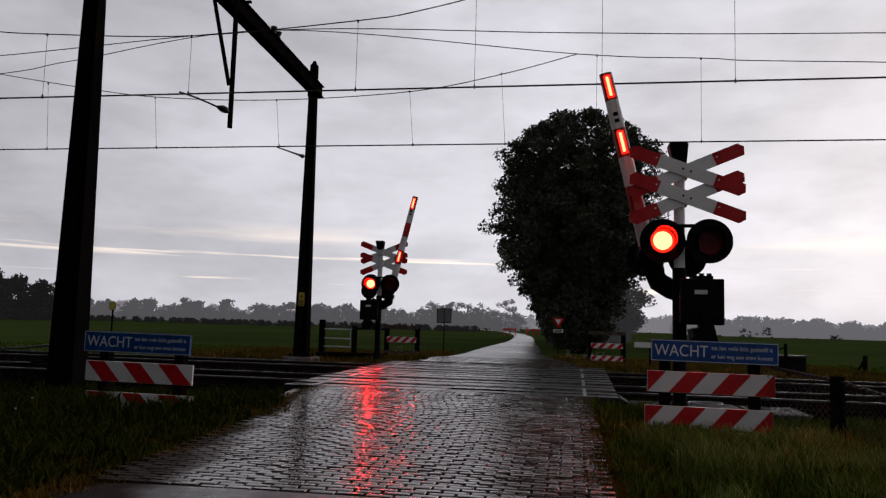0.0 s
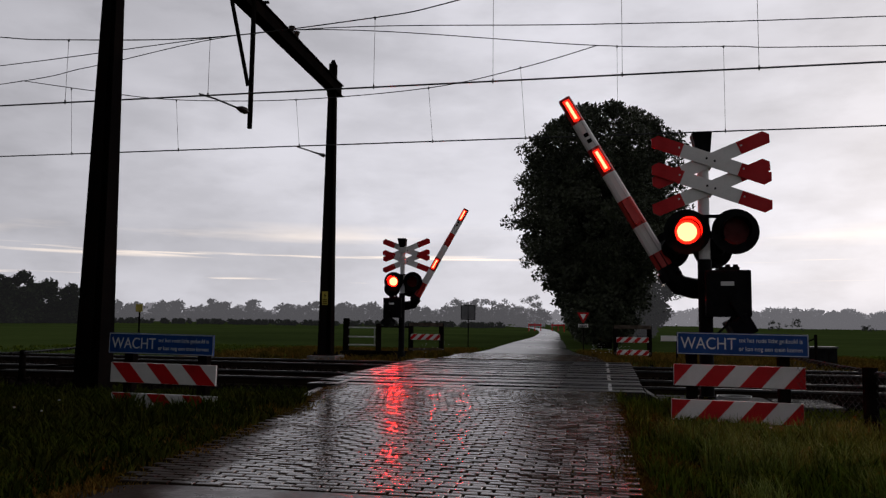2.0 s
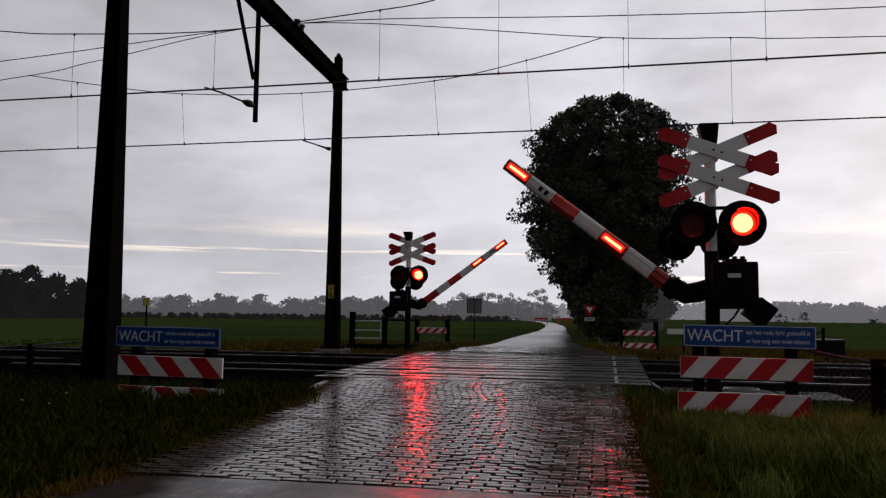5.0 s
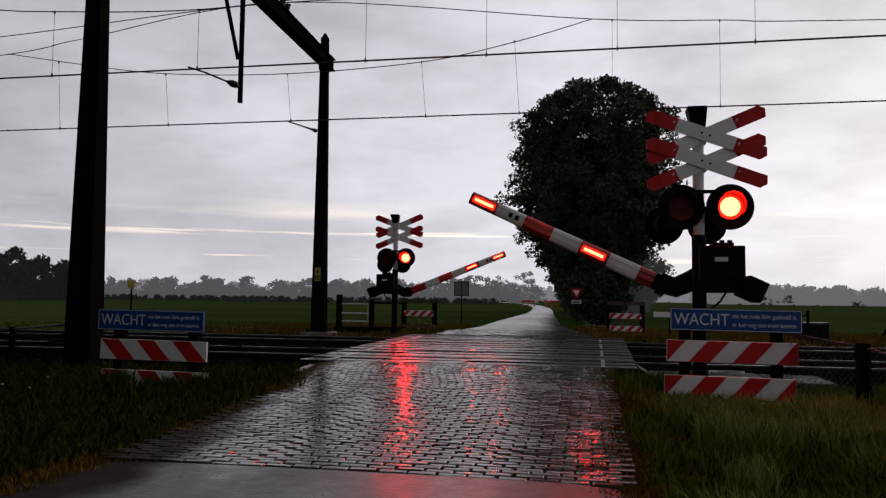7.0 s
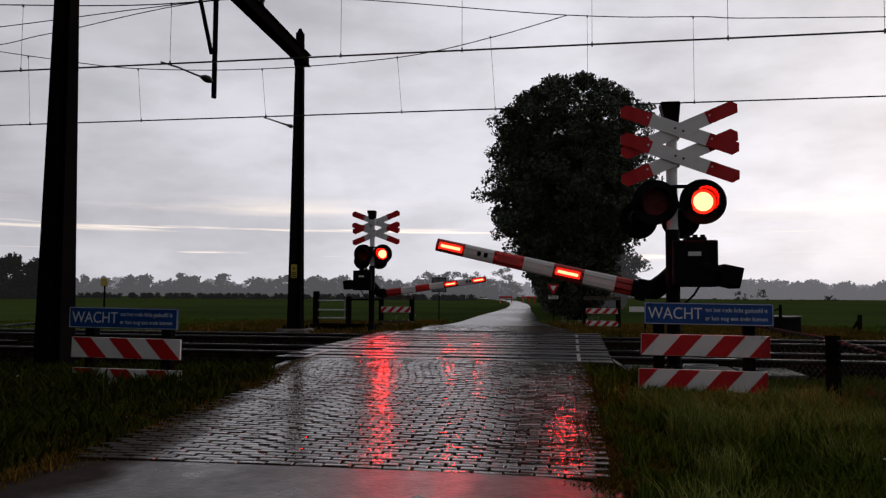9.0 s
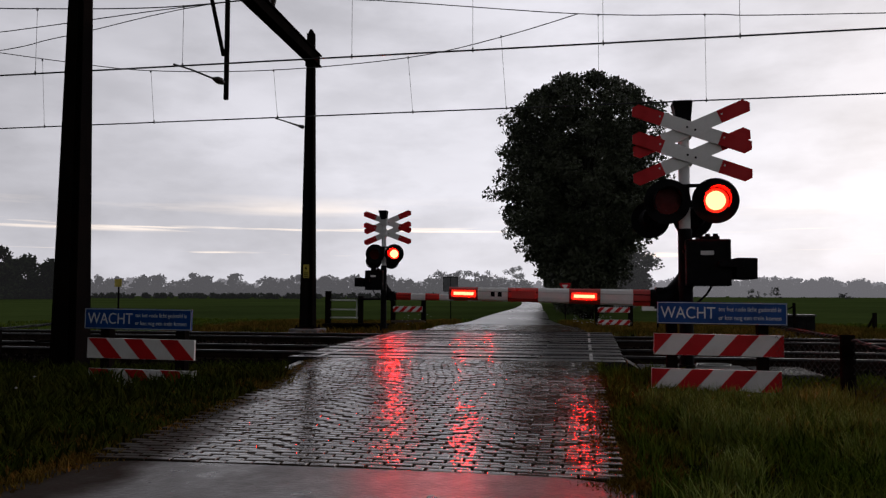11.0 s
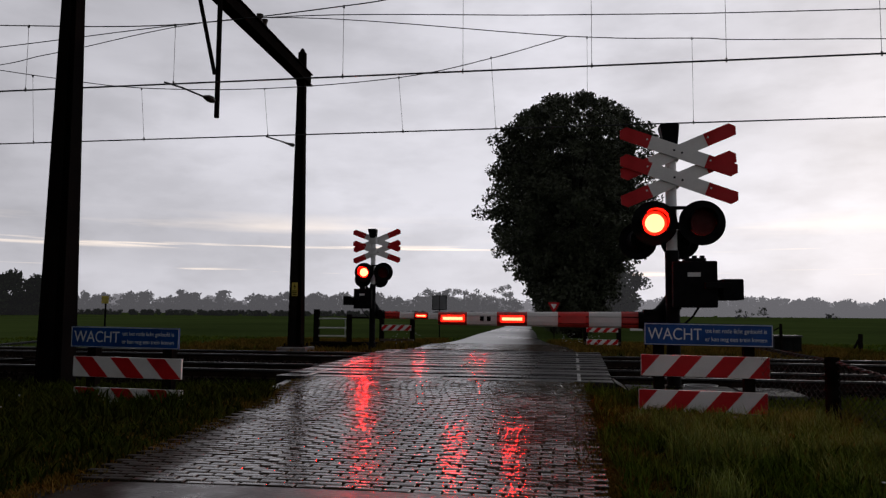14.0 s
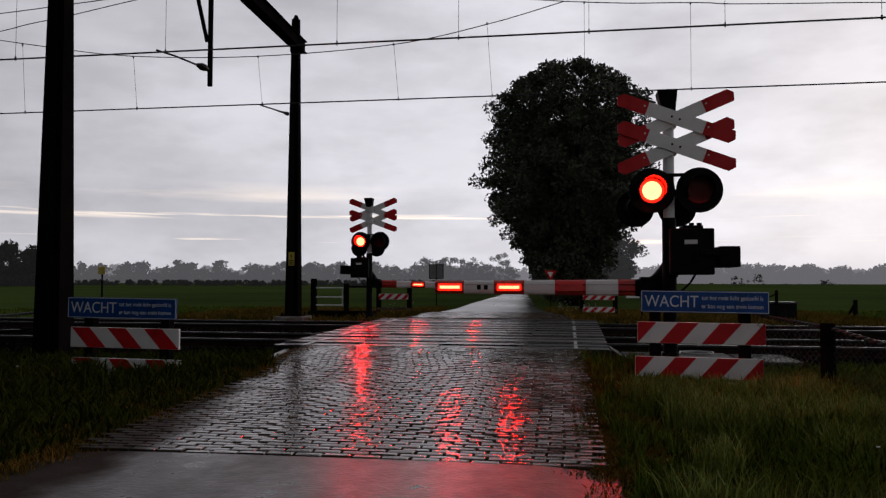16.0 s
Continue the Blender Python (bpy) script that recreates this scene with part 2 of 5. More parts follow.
M = dict(
    steel=material("dark_mast_steel", (0.007, 0.006, 0.006), 0.8, 0.0, 0.35, 1.6, 40, 0.2, second=(0.012, 0.009, 0.008), spec=0.0),
    wire=material("wire_copper_dark", (0.02, 0.02, 0.022), 0.6, 0.0, 0.1, 3, 30, 0),
    black=material("black_coated_metal", (0.007, 0.007, 0.008), 0.6, 0.0, 0.3, 5, 60, 0.1, spec=0.04),
    rubber=material("black_rubber", (0.008, 0.008, 0.008), 0.7, 0.0, 0.3, 5, 60, 0.1, spec=0.1),
    white=material("white_reflective_paint", (0.74, 0.72, 0.70), 0.45, 0.0, 0.08, 4, 50, 0.05, second=(0.62, 0.60, 0.57), mask=(0.5, 0.8)),
    red=material("red_reflective_paint", (0.50, 0.008, 0.012), 0.5, 0.0, 0.12, 4, 50, 0.05, second=(0.36, 0.006, 0.009), mask=(0.5, 0.8), spec=0.25),
    boom_red=material("boom_red_paint", (0.58, 0.022, 0.016), 0.4, 0.0, 0.12, 4, 50, 0.05, second=(0.42, 0.016, 0.012)),
    pole_grey=material("galvanised_pole", (0.66, 0.66, 0.66), 0.45, 0.0, 0.10, 5, 70, 0.08, second=(0.48, 0.47, 0.45)),
    blue=material("blue_sign_enamel", (0.007, 0.062, 0.26), 0.45, 0.0, 0.12, 4, 40, 0.03, second=(0.006, 0.045, 0.19), spec=0.25),
    letters=material("white_sign_letters", (0.66, 0.68, 0.72), 0.45, 0.0, 0.05, 8, 40, 0),
    wood=material("tarred_wood_post", (0.011, 0.009, 0.008), 0.8, 0.0, 0.4, 3, 50, 0.35, spec=0.0),
    plank_wood=material("weathered_plank", (0.12, 0.095, 0.075), 0.65, 0.0, 0.4, 3, 45, 0.3, spec=0.0),
    yellow=material("yellow_sign", (0.46, 0.36, 0.05), 0.5, 0.0, 0.1, 6, 40, 0.02),
    sleeper=material("tarred_sleeper", (0.009, 0.007, 0.006), 0.8, 0.0, 0.3, 4, 50, 0.3, spec=0.0),
    concrete=material("concrete_footing", (0.20, 0.19, 0.18), 0.75, 0.0, 0.25, 4, 50, 0.25),
    rail=material("wet_rail_steel", (0.035, 0.033, 0.033), 0.42, 0.15, 0.2, 3, 40, 0.05, spec=0.35),
    edge_steel=material("pale_worn_steel", (0.075, 0.072, 0.07), 0.5, 0.2, 0.3, 6, 50, 0.1, spec=0.3),
    hose=material("pale_plastic_hose", (0.33, 0.33, 0.32), 0.4, 0.0, 0.1, 8, 50, 0),
    rope=material("wet_twisted_rope", (0.028, 0.027, 0.027), 0.35, 0.0, 0.3, 20, 90, 0.2, spec=0.6),
    rust=material("rail_web_rust", (0.022, 0.014, 0.010), 0.8, 0.0, 0.3, 4, 60, 0.2, spec=0.05),
    porcelain=material("brown_insulator", (0.03, 0.018, 0.014), 0.25, 0.0, 0.1, 5, 30, 0),
    brick=wet("wet_clinker_brick", (0.062, 0.044, 0.033), (0.036, 0.023, 0.013), 45, 0.10, 0.11, 0.4, mud=True),
    brick_far=wet("wet_clinker_brick_rest", (0.062, 0.044, 0.033), (0.036, 0.023, 0.013), 45, 0.10, 0.11, 0.4, True, mud=True),
    joint=material("brick_joint_sand", (0.010, 0.008, 0.006), 0.7, 0.0, 0.4, 5, 60, 0.3, second=(0.009, 0.010, 0.004), spec=0.0),
    asphalt=wet("wet_asphalt", (0.042, 0.036, 0.031), (0.027, 0.022, 0.018), 64, 0.7, 0.29, 0.0, spec=0.36, mud=True),
    deck=wet("crossing_deck_rubber", (0.011, 0.011, 0.012), (0.006, 0.006, 0.007), 60, 0.22, 0.22, 0.5, False, (0.5, 7.0, 6.0), spec=0.3),
    line=material("worn_road_marking", (0.42, 0.42, 0.41), 0.4, 0.0, 0.15, 9, 60, 0.15, second=(0.06, 0.06, 0.06), mask=(0.5, 0.62)),
    earth=material("meadow_earth", (0.022, 0.035, 0.010), 0.9, 0.0, 0.4, 0.35, 9, 0.5, second=(0.030, 0.030, 0.014), spec=0.15),
    grass=material("wet_grass_blades", (0.072, 0.106, 0.012), 0.7, 0.0, 0.3, 0.9, 8, 0, second=(0.13, 0.135, 0.022), rand=0.7, island=True, spec=0.0, mask=(0.48, 0.72)),
    # weeds coloured dark to carry the shade of the western verge
    weeds=material("shaded_verge_weeds", (0.032, 0.043, 0.006), 0.7, 0.0, 0.35, 0.9, 8, 0, second=(0.046, 0.050, 0.009), rand=0.7, island=True, spec=0.0),
    dry=material("dry_verge_grass", (0.165, 0.098, 0.022), 0.8, 0.0, 0.3, 0.9, 8, 0, second=(0.060, 0.054, 0.007), rand=0.5, island=True, spec=0.0),
    ballast=material("wet_ballast_stone", (0.016, 0.013, 0.011), 0.6, 0.0, 0.3, 4, 40, 0.3, second=(0.008, 0.006, 0.005), rand=0.7, island=True, spec=0.0),
    sign_back=material("grey_sign_back", (0.16, 0.16, 0.165), 0.6, 0.0, 0.15, 3, 40, 0.05, spec=0.2),
    bed=material("dark_track_bed", (0.006, 0.005, 0.004), 0.9, 0.0, 0.4, 3, 40, 0.4, spec=0.0),
    tuft=material("pale_grass_tufts", (0.20, 0.24, 0.05), 0.6, 0.0, 0.3, 0.9, 8, 0, second=(0.10, 0.13, 0.02), rand=0.6, island=True, spec=0.1),
    soil=material("verge_soil", (0.014, 0.018, 0.005), 1.0, 0.0, 0.4, 2, 20, 0.3, spec=0.0),
    flower=material("white_flower_heads", (0.6, 0.6, 0.58), 0.6, 0.0, 0.1, 20, 60, 0),
    bark=material("wet_oak_bark", (0.022, 0.019, 0.016), 0.8, 0.0, 0.4, 2.5, 30, 0.6, spec=0.0),
    leaf=material("oak_leaves", (0.048, 0.055, 0.032), 0.55, 0.0, 0.3, 0.35, 4, 0, second=(0.028, 0.034, 0.018), rand=0.5, island=True, spec=0.25),
    tree_mid=haze_glow("hazy_tree_leaves", (0.03, 0.04, 0.018), (0.60, 0.58, 0.64), 0.036, rough=0.8, vary=0.3, scale=0.2, fine=3, bump=0, rand=0.4, island=True, spec=0.1),
    wood_near=haze_glow("dark_wood_edge", (0.02, 0.03, 0.012), (0.60, 0.58, 0.64), 0.013, rough=0.9, vary=0.3, scale=0.1, fine=2, bump=0, rand=0.4, island=True, spec=0.05),
    wood_far=haze_glow("far_wood_in_rain", (0.035, 0.04, 0.03), (0.60, 0.58, 0.64), 0.13, rough=0.9, vary=0.25, scale=0.02, fine=0.6, bump=0, rand=0.15, island=True, spec=0.05),
    wood_mist=haze_glow("eastern_wood_in_rain", (0.04, 0.045, 0.036), (0.60, 0.58, 0.64), 0.21, rough=0.9, vary=0.25, scale=0.02, fine=0.6, bump=0, rand=0.12, island=True, spec=0.05),
    wood_farther=haze_glow("farther_wood_in_rain", (0.05, 0.05, 0.045), (0.60, 0.58, 0.64), 0.30, rough=0.9, vary=0.2, scale=0.02, fine=0.6, bump=0, rand=0.1, island=True, spec=0.05),
    # both lens rims glow red to draw the halo round a lit lamp
    lamp_halo=glow("lens_rim_halo", (1.0, 0.022, 0.008), 1.5),
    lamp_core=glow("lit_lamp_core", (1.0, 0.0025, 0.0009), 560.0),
    boom_rim=glow("boom_lens_halo", (1.0, 0.028, 0.010), 0.7),
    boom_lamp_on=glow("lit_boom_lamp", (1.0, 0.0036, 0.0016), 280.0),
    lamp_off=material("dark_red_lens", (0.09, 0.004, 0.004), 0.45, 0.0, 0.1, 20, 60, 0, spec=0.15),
    field=material("wet_field_grass", (0.056, 0.082, 0.022), 1.0, 0.0, 0.3, 0.05, 1.5, 0.3, second=(0.036, 0.054, 0.016), spec=0.0),
    asphalt_far=material("wet_lane_asphalt", (0.050, 0.047, 0.045), 0.30, 0.0, 0.2, 0.15, 40, 0.1, second=(0.040, 0.037, 0.035), rough_vary=0.05),
)


# ---- building helpers ----
def mesh_of(bm, name, mat, smooth=False):
    me = bpy.data.meshes.new(name)
    bm.to_mesh(me)
    bm.free()
    for m in mat if isinstance(mat, (list, tuple)) else (mat,):
        me.materials.append(m)
    if smooth:
        me.polygons.foreach_set("use_smooth", [True] * len(me.polygons))
    return me


def part(name, bm, mat, parent=None, label="", smooth=False, at=None):
    ob = new(name, mesh_of(bm, name, mat, smooth))
    ob.parent = parent
    if at is not None:
        ob.matrix_basis = at
    if label:
        ob["label"] = label
    return ob


def empty(name, at, **tags):
    ob = new(name)
    ob.empty_display_size = 0.1
    ob.matrix_basis = at
    return tagged(ob, **tags)


def box(bm, lo, hi, bevel=0.0, m=None, index=0):
    c, s = [(a + b) / 2 for a, b in zip(lo, hi)], [abs(b - a) for a, b in zip(lo, hi)]
    mat = Matrix.Translation(c) @ Matrix.Diagonal((*s, 1))
    got = bmesh.ops.create_cube(bm, size=1, matrix=(m or Matrix()) @ mat)
    vs = got["verts"]
    fs = {f for v in vs for f in v.link_faces}
    for f in fs:
        f.material_index = index
    if bevel:
        bmesh.ops.bevel(bm, geom=list({e for v in vs for e in v.link_edges}), offset=bevel, segments=2, affect="EDGES", profile=0.7)
    return bm


def tube(bm, a, b, r1, r2=None, seg=16, caps=True, index=0):
    a, b = Vector(a), Vector(b)
    d = b - a
    m = Matrix.Translation((a + b) / 2) @ d.to_track_quat("Z", "Y").to_matrix().to_4x4()
    got = bmesh.ops.create_cone(bm, cap_ends=caps, segments=seg, radius1=r1, radius2=r1 if r2 is None else r2, depth=d.length, matrix=m)
    for f in {f for v in got["verts"] for f in v.link_faces}:
        f.material_index = index
    return bm


def sweep(bm, points, radii, seg=10):
    """A tapering tube through the points, with one skin."""
    rings = []
    for i, p in enumerate(points):
        p = Vector(p)
        d = Vector(points[min(i + 1, len(points) - 1)]) - Vector(points[max(i - 1, 0)])
        q = d.to_track_quat("Z", "Y")
        rings.append([bm.verts.new(p + q @ Vector((radii[i] * math.cos(k * 2 * math.pi / seg), radii[i] * math.sin(k * 2 * math.pi / seg), 0))) for k in range(seg)])
    for a, b in zip(rings, rings[1:]):
        for k in range(seg):
            bm.faces.new((a[k], a[(k + 1) % seg], b[(k + 1) % seg], b[k]))
    bm.faces.new(rings[0][::-1])
    bm.faces.new(rings[-1])
    return bm


def prism(bm, outline, y0, y1, index=0):
    """A plate: an outline in x and z, from y0 to y1."""
    a, b = [bm.verts.new((x, y0, z)) for x, z in outline], [bm.verts.new((x, y1, z)) for x, z in outline]
    fs = [bm.faces.new(a), bm.faces.new(b[::-1])]
    n = len(a)
    fs += [bm.faces.new((a[k], b[k], b[(k + 1) % n], a[(k + 1) % n])) for k in range(n)]
    for f in fs:
        f.material_index = index
    bmesh.ops.recalc_face_normals(bm, faces=fs)
    return bm


def raw(name, verts, faces, mat, smooth=False):
    me = bpy.data.meshes.new(name)
    me.from_pydata(verts, [], faces)
    for m in mat if isinstance(mat, (list, tuple)) else (mat,):
        me.materials.append(m)
    if smooth:
        me.polygons.foreach_set("use_smooth", [True] * len(me.polygons))
    return new(name, me)


# ---- the lie of the land ----
def sm(a, b, v):
    v = min(max((v - a) / (b - a), 0.0), 1.0)
    return v * v * (3 - 2 * v)


RAIL_Z, NEAR_TRACK, FAR_TRACK = 0.22, 13.4, 17.7


def road_mid(y):
    """Centre line of the lane and its half width."""
    if y < 11.5:
        west, east = -3.46 - 0.36 * sm(8.8, 11.0, y), 0.24
        return (west + east) / 2, (east - west) / 2
    if y < 20.3:
        return -1.75 - 0.02 * (y - 11.5), 2.3
    t = min((y - 20.3) / 18, 1.0)
    mid = -1.93 - 1.15 * t - 0.035 * max(y - 38.3, 0) - 0.0004 * max(y - 60, 0) ** 2
    return mid, 2.2 - 0.5 * t - 0.55 * sm(38, 70, y)


def road_z(y):
    return 0.22 * sm(4.5, 12.0, y) * (1 - sm(20.0, 36.0, y))


def land(x, y):
    mid, half = road_mid(y)
    away = sm(half + 0.1, half + 2.5, abs(x - mid))
    bed = sm(9.5, 11.5, y) * (1 - sm(20.0, 22.0, y))
    base = road_z(y) * (1 - away) * (1 - bed * (abs(x - mid) > half + 0.12))
    far = -0.12 * sm(20, 45, y) * away
    verge = 0.10 * sm(3.0, 9.0, y) * (1 - sm(20.5, 40, y)) * away
    return base + verge * (1 - bed) + far + 0.02 * bed * away - 0.03


def sheet(name, xs, ys, height, mat, kind, label):
    vs = [(x, y, height(x, y)) for y in ys for x in xs]
    w = len(xs)
    fs = [(j * w + i, j * w + i + 1, (j + 1) * w + i + 1, (j + 1) * w + i) for j in range(len(ys) - 1) for i in range(w - 1)]
    return tagged(raw(name, vs, fs, mat, True), label, kind, kind="structure")


def steps(a, b, d):
    n = max(1, round((b - a) / d))
    return [a + (b - a) * i / n for i in range(n)]


gx = [-3000, -1500, -700, -350, -180, -90, -50, -30] + steps(-20, 12, 0.4) + [12, 20, 40, 80, 160, 350, 700, 1500, 3000]
gy = [-600, -200, -60, -20, -8, -2] + steps(0, 45, 0.4) + steps(45, 130, 4) + [130, 160, 200, 260, 350, 500, 800, 1400, 3000]
ground = sheet("ground", gx, gy, land, M["field"], "ground", "dark wet green meadow reaching to the horizon")

for side, (x0, x1) in (("west", (-14.0, -3.40)), ("east", (0.26, 9.0))):
    sheet("ground_verge_" + side, steps(x0, x1, 0.3) + [x1], steps(2.5, 11.2, 0.3) + [11.2], lambda x, y: land(x, y) + 0.004, M["soil"], "ground", "dark soil and roots under the verge grass")


# ---- road, crossing deck and rails ----
def strip(name, y0, y1, d, mat, lift, label, category, grow=0.0, skew_first=0.0, skew_last=0.0, trim=0.0):
    vs, fs = [], []
    ys = steps(y0, y1, d) + [y1]
    for y in ys:
        mid, half = road_mid(y)
        for k in range(9):
            dx = (half + grow) * (k / 4 - 1) - trim * max(k / 4 - 1, 0.0)
            turn = skew_first * (y == ys[0]) + skew_last * (y == ys[-1])
            vs.append((mid + dx, y + turn * dx, road_z(y) + lift - (0.03 if k in (0, 8) else 0) + 0.012 * (1 - (k / 4 - 1) ** 2)))
    for j in range(len(ys) - 1):
        fs += [(j * 9 + i, j * 9 + i + 1, (j + 1) * 9 + i + 1, (j + 1) * 9 + i) for i in range(8)]
    return tagged(raw(name, vs, fs, mat, True), label, category, kind="structure")


BRICK_Y0, BRICK_Y1, APRON = 5.14, 11.45, 0.015
road_near = strip("road_near", -12, BRICK_Y0, 0.4, M["asphalt"], 0.004, "wet grey asphalt lane with a worn edge", "road", 0.14, 0.0, APRON)
road_brick = strip("road_brick_bed", BRICK_Y0, BRICK_Y1, 0.2, M["joint"], -0.016, "sand bed of a wet brick lane before the crossing", "road", 0.06, APRON)
road_far_brick = strip("road_far_brick_bed", 20.35, 26.0, 0.3, M["joint"], -0.016, "sand bed of a wet brick lane behind the crossing", "road")
road_far = strip("road_far", 26.0, 300, 2.0, M["asphalt_far"], 0.004, "long wet shining lane leading along the trees", "road")

deck = empty("crossing_deck", pose(0, 0, 0), label="wet dark rubber panels laid flush between the rails", category="level crossing", kind="structure")
RAILS = [NEAR_TRACK - 0.75, NEAR_TRACK + 0.75, FAR_TRACK - 0.75, FAR_TRACK + 0.75]
DX0, DX1 = -4.45, 0.72


def deck_panels():
    rows = [(11.5, 12.02), (12.04, RAILS[0] - 0.04), (RAILS[0] + 0.09, NEAR_TRACK - 0.01), (NEAR_TRACK + 0.01, RAILS[1] - 0.09), (RAILS[1] + 0.04, 14.85),
            (14.87, 15.54), (15.56, 16.22), (16.24, RAILS[2] - 0.04), (RAILS[2] + 0.09, FAR_TRACK - 0.01), (FAR_TRACK + 0.01, RAILS[3] - 0.09), (RAILS[3] + 0.04, 19.2), (19.22, 19.75), (19.77, 20.33)]
    rng = random.Random(3)
    for j, (y0, y1) in enumerate(rows):
        count, shift = (4, 0.0) if j % 2 else (4, 0.02)
        w = (DX1 - DX0) / count
        lean = 0.03 * (y0 - 11.5)
        for i in range(count):
            bm = bmesh.new()
            w = (DX1 - DX0 + lean * 1.7) / count
            x0, x1 = DX0 - lean + i * w, DX0 - lean + (i + 1) * w
            dz = rng.uniform(-0.008, 0.004)
            slope = -1.15 - 0.55 * math.sin(2.3 * j) + rng.uniform(-0.25, 0.25)
            box(bm, (x0 + 0.007, y0 + 0.034, 0.06), (x1 - 0.007, y1 - 0.034, 0.222 + dz), 0.010, pose((x0 + x1) / 2, (y0 + y1) / 2, 0.2, slope, rng.uniform(-0.25, 0.25), 0) @ pose(-(x0 + x1) / 2, -(y0 + y1) / 2, -0.2))
            part("panel", bm, M["deck"], deck)
    part("steel_edge", box(bmesh.new(), (-3.72, 11.475, 0.10), (-0.95, 11.505, 0.228), 0.004), M["edge_steel"], deck, "pale worn steel edge")
    # worn white edge lines
    for a, b, wid in (((-3.95, 11.6), (-4.2, 20.2), 0.10), ((0.22, 11.55), (0.30, 20.2), 0.055)):
        n = 12
        for k in range(n):
            if k % 3 == 2:
                continue
            p, q = [(a[i] + (b[i] - a[i]) * (k + 0.05) / n, a[i] + (b[i] - a[i]) * (k + 0.95) / n) for i in (0, 1)]
            bm = bmesh.new()
            v = [bm.verts.new((x, y, 0.2285)) for x, y in ((p[0] - wid / 2, q[0]), (p[0] + wid / 2, q[0]), (p[1] + wid / 2, q[1]), (p[1] - wid / 2, q[1]))]
            bm.faces.new(v)
            part("edge_line", bm, M["line"], deck, "worn white painted line")


deck_panels()
edge_block = empty("kerb_marker", pose(-4.13, 11.0, 0, 0, 0, 9), label="low white painted kerb stones at the lane's edge", category="kerb", kind="structure")
part("stone", box(bmesh.new(), (-0.05, -0.95, -0.05), (0.05, 0.9, 0.155), 0.012), M["line"], edge_block)


def rail(y):
    thing = empty("rail", pose(0, y, 0), label="wet steel rail with a shining running surface", category="rail", group="rails of the double track")
    s = RAIL_Z - 0.172
    prof = [(-0.075, 0), (0.075, 0), (0.075, 0.012), (0.012, 0.035), (0.009, 0.12), (0.034, 0.135), (0.036, 0.165), (0.028, 0.172), (-0.028, 0.172), (-0.036, 0.165), (-0.034, 0.135), (-0.009, 0.12), (-0.012, 0.035), (-0.075, 0.012)]
    bm = bmesh.new()
    a, b = ([bm.verts.new((x, py, pz + s)) for py, pz in prof] for x in (-150, 120))
    n = len(prof)
    for k in range(n):
        f = bm.faces.new((a[k], a[(k + 1) % n], b[(k + 1) % n], b[k]))
        f.material_index = 0 if 5 <= k <= 9 else 1
    bm.faces.new(a), bm.faces.new(b)
    bmesh.ops.recalc_face_normals(bm, faces=bm.faces)
    part("rail_profile", bm, [M["rail"], M["rust"]], thing)


for y in RAILS:
    rail(y)


def sleepers():
    rng = random.Random(5)
    bm = bmesh.new()
    box(bm, (-0.13, -1.3, -0.06), (0.13, 1.3, RAIL_Z - 0.175), 0.02)
    me = mesh_of(bm, "sleeper", M["sleeper"])
    for ty in (NEAR_TRACK, FAR_TRACK):
        for k in range(60):
            x = -22 + 0.6 * k
            if DX0 - 0.6 < x < DX1 + 0.6:
                continue
            ob = new("sleeper", me)
            ob.matrix_basis = pose(x, ty + rng.uniform(-0.02, 0.02), 0.01)
            tagged(ob, "dark sleeper bedded in dark ballast", "sleeper", "sleepers of the track")


sleepers()


def scatter_stones():
    """Ballast of both tracks: one object of many angular stones."""
    rng = np.random.default_rng(7)
    base = np.array([(1, 0, -0.5), (-0.5, 0.87, -0.5), (-0.5, -0.87, -0.5), (0.2, 0.3, 0.9), (-0.5, -0.2, 0.5)])
    tri = [(0, 1, 3), (1, 4, 3), (1, 2, 4), (2, 0, 3), (2, 3, 4)]
    vs, fs = [], []
    count = 0
    while count < 16000:
        x, y = rng.uniform(-22, 14), rng.uniform(10.7, 20.9)
        if DX0 - 0.5 - 0.03 * (y - 11.5) < x < DX1 + 0.3 + 0.03 * (y - 11.5):
            continue
        if y > 14.5 and rng.random() < 0.5:
            continue
        r, a = rng.uniform(0.02, 0.045), rng.uniform(0, 6.28)
        c, s = math.cos(a), math.sin(a)
        p = base * r * rng.uniform(0.7, 1.3, (5, 3))
        z = land(x, y) + 0.05 + 0.05 * (1 - abs((y - 15.55) / 5.2)) + rng.uniform(0, 0.03)
        k = len(vs)
        vs += [(x + c * q[0] - s * q[1], y + s * q[0] + c * q[1], z + q[2]) for q in p]
        fs += [tuple(k + i for i in t) for t in tri]
        count += 1
    tagged(raw("ballast", vs, fs, M["ballast"]), "dark wet crushed stone between the tracks", "gravel", kind="stuff")
    bed = [(-150, 10.9), (-150, 20.8), (120, 20.8), (120, 10.9)]
    bm = bmesh.new()
    for x0, x1 in ((-150, DX0 - 0.02), (DX1 + 0.02, 120)):
        box(bm, (x0, 11.1, -0.1), (x1, 20.6, 0.045), 0.0)
    tagged(part("track_bed", bm, M["bed"]), "dark bed of stones under the tracks", "track bed", kind="structure")


scatter_stones()


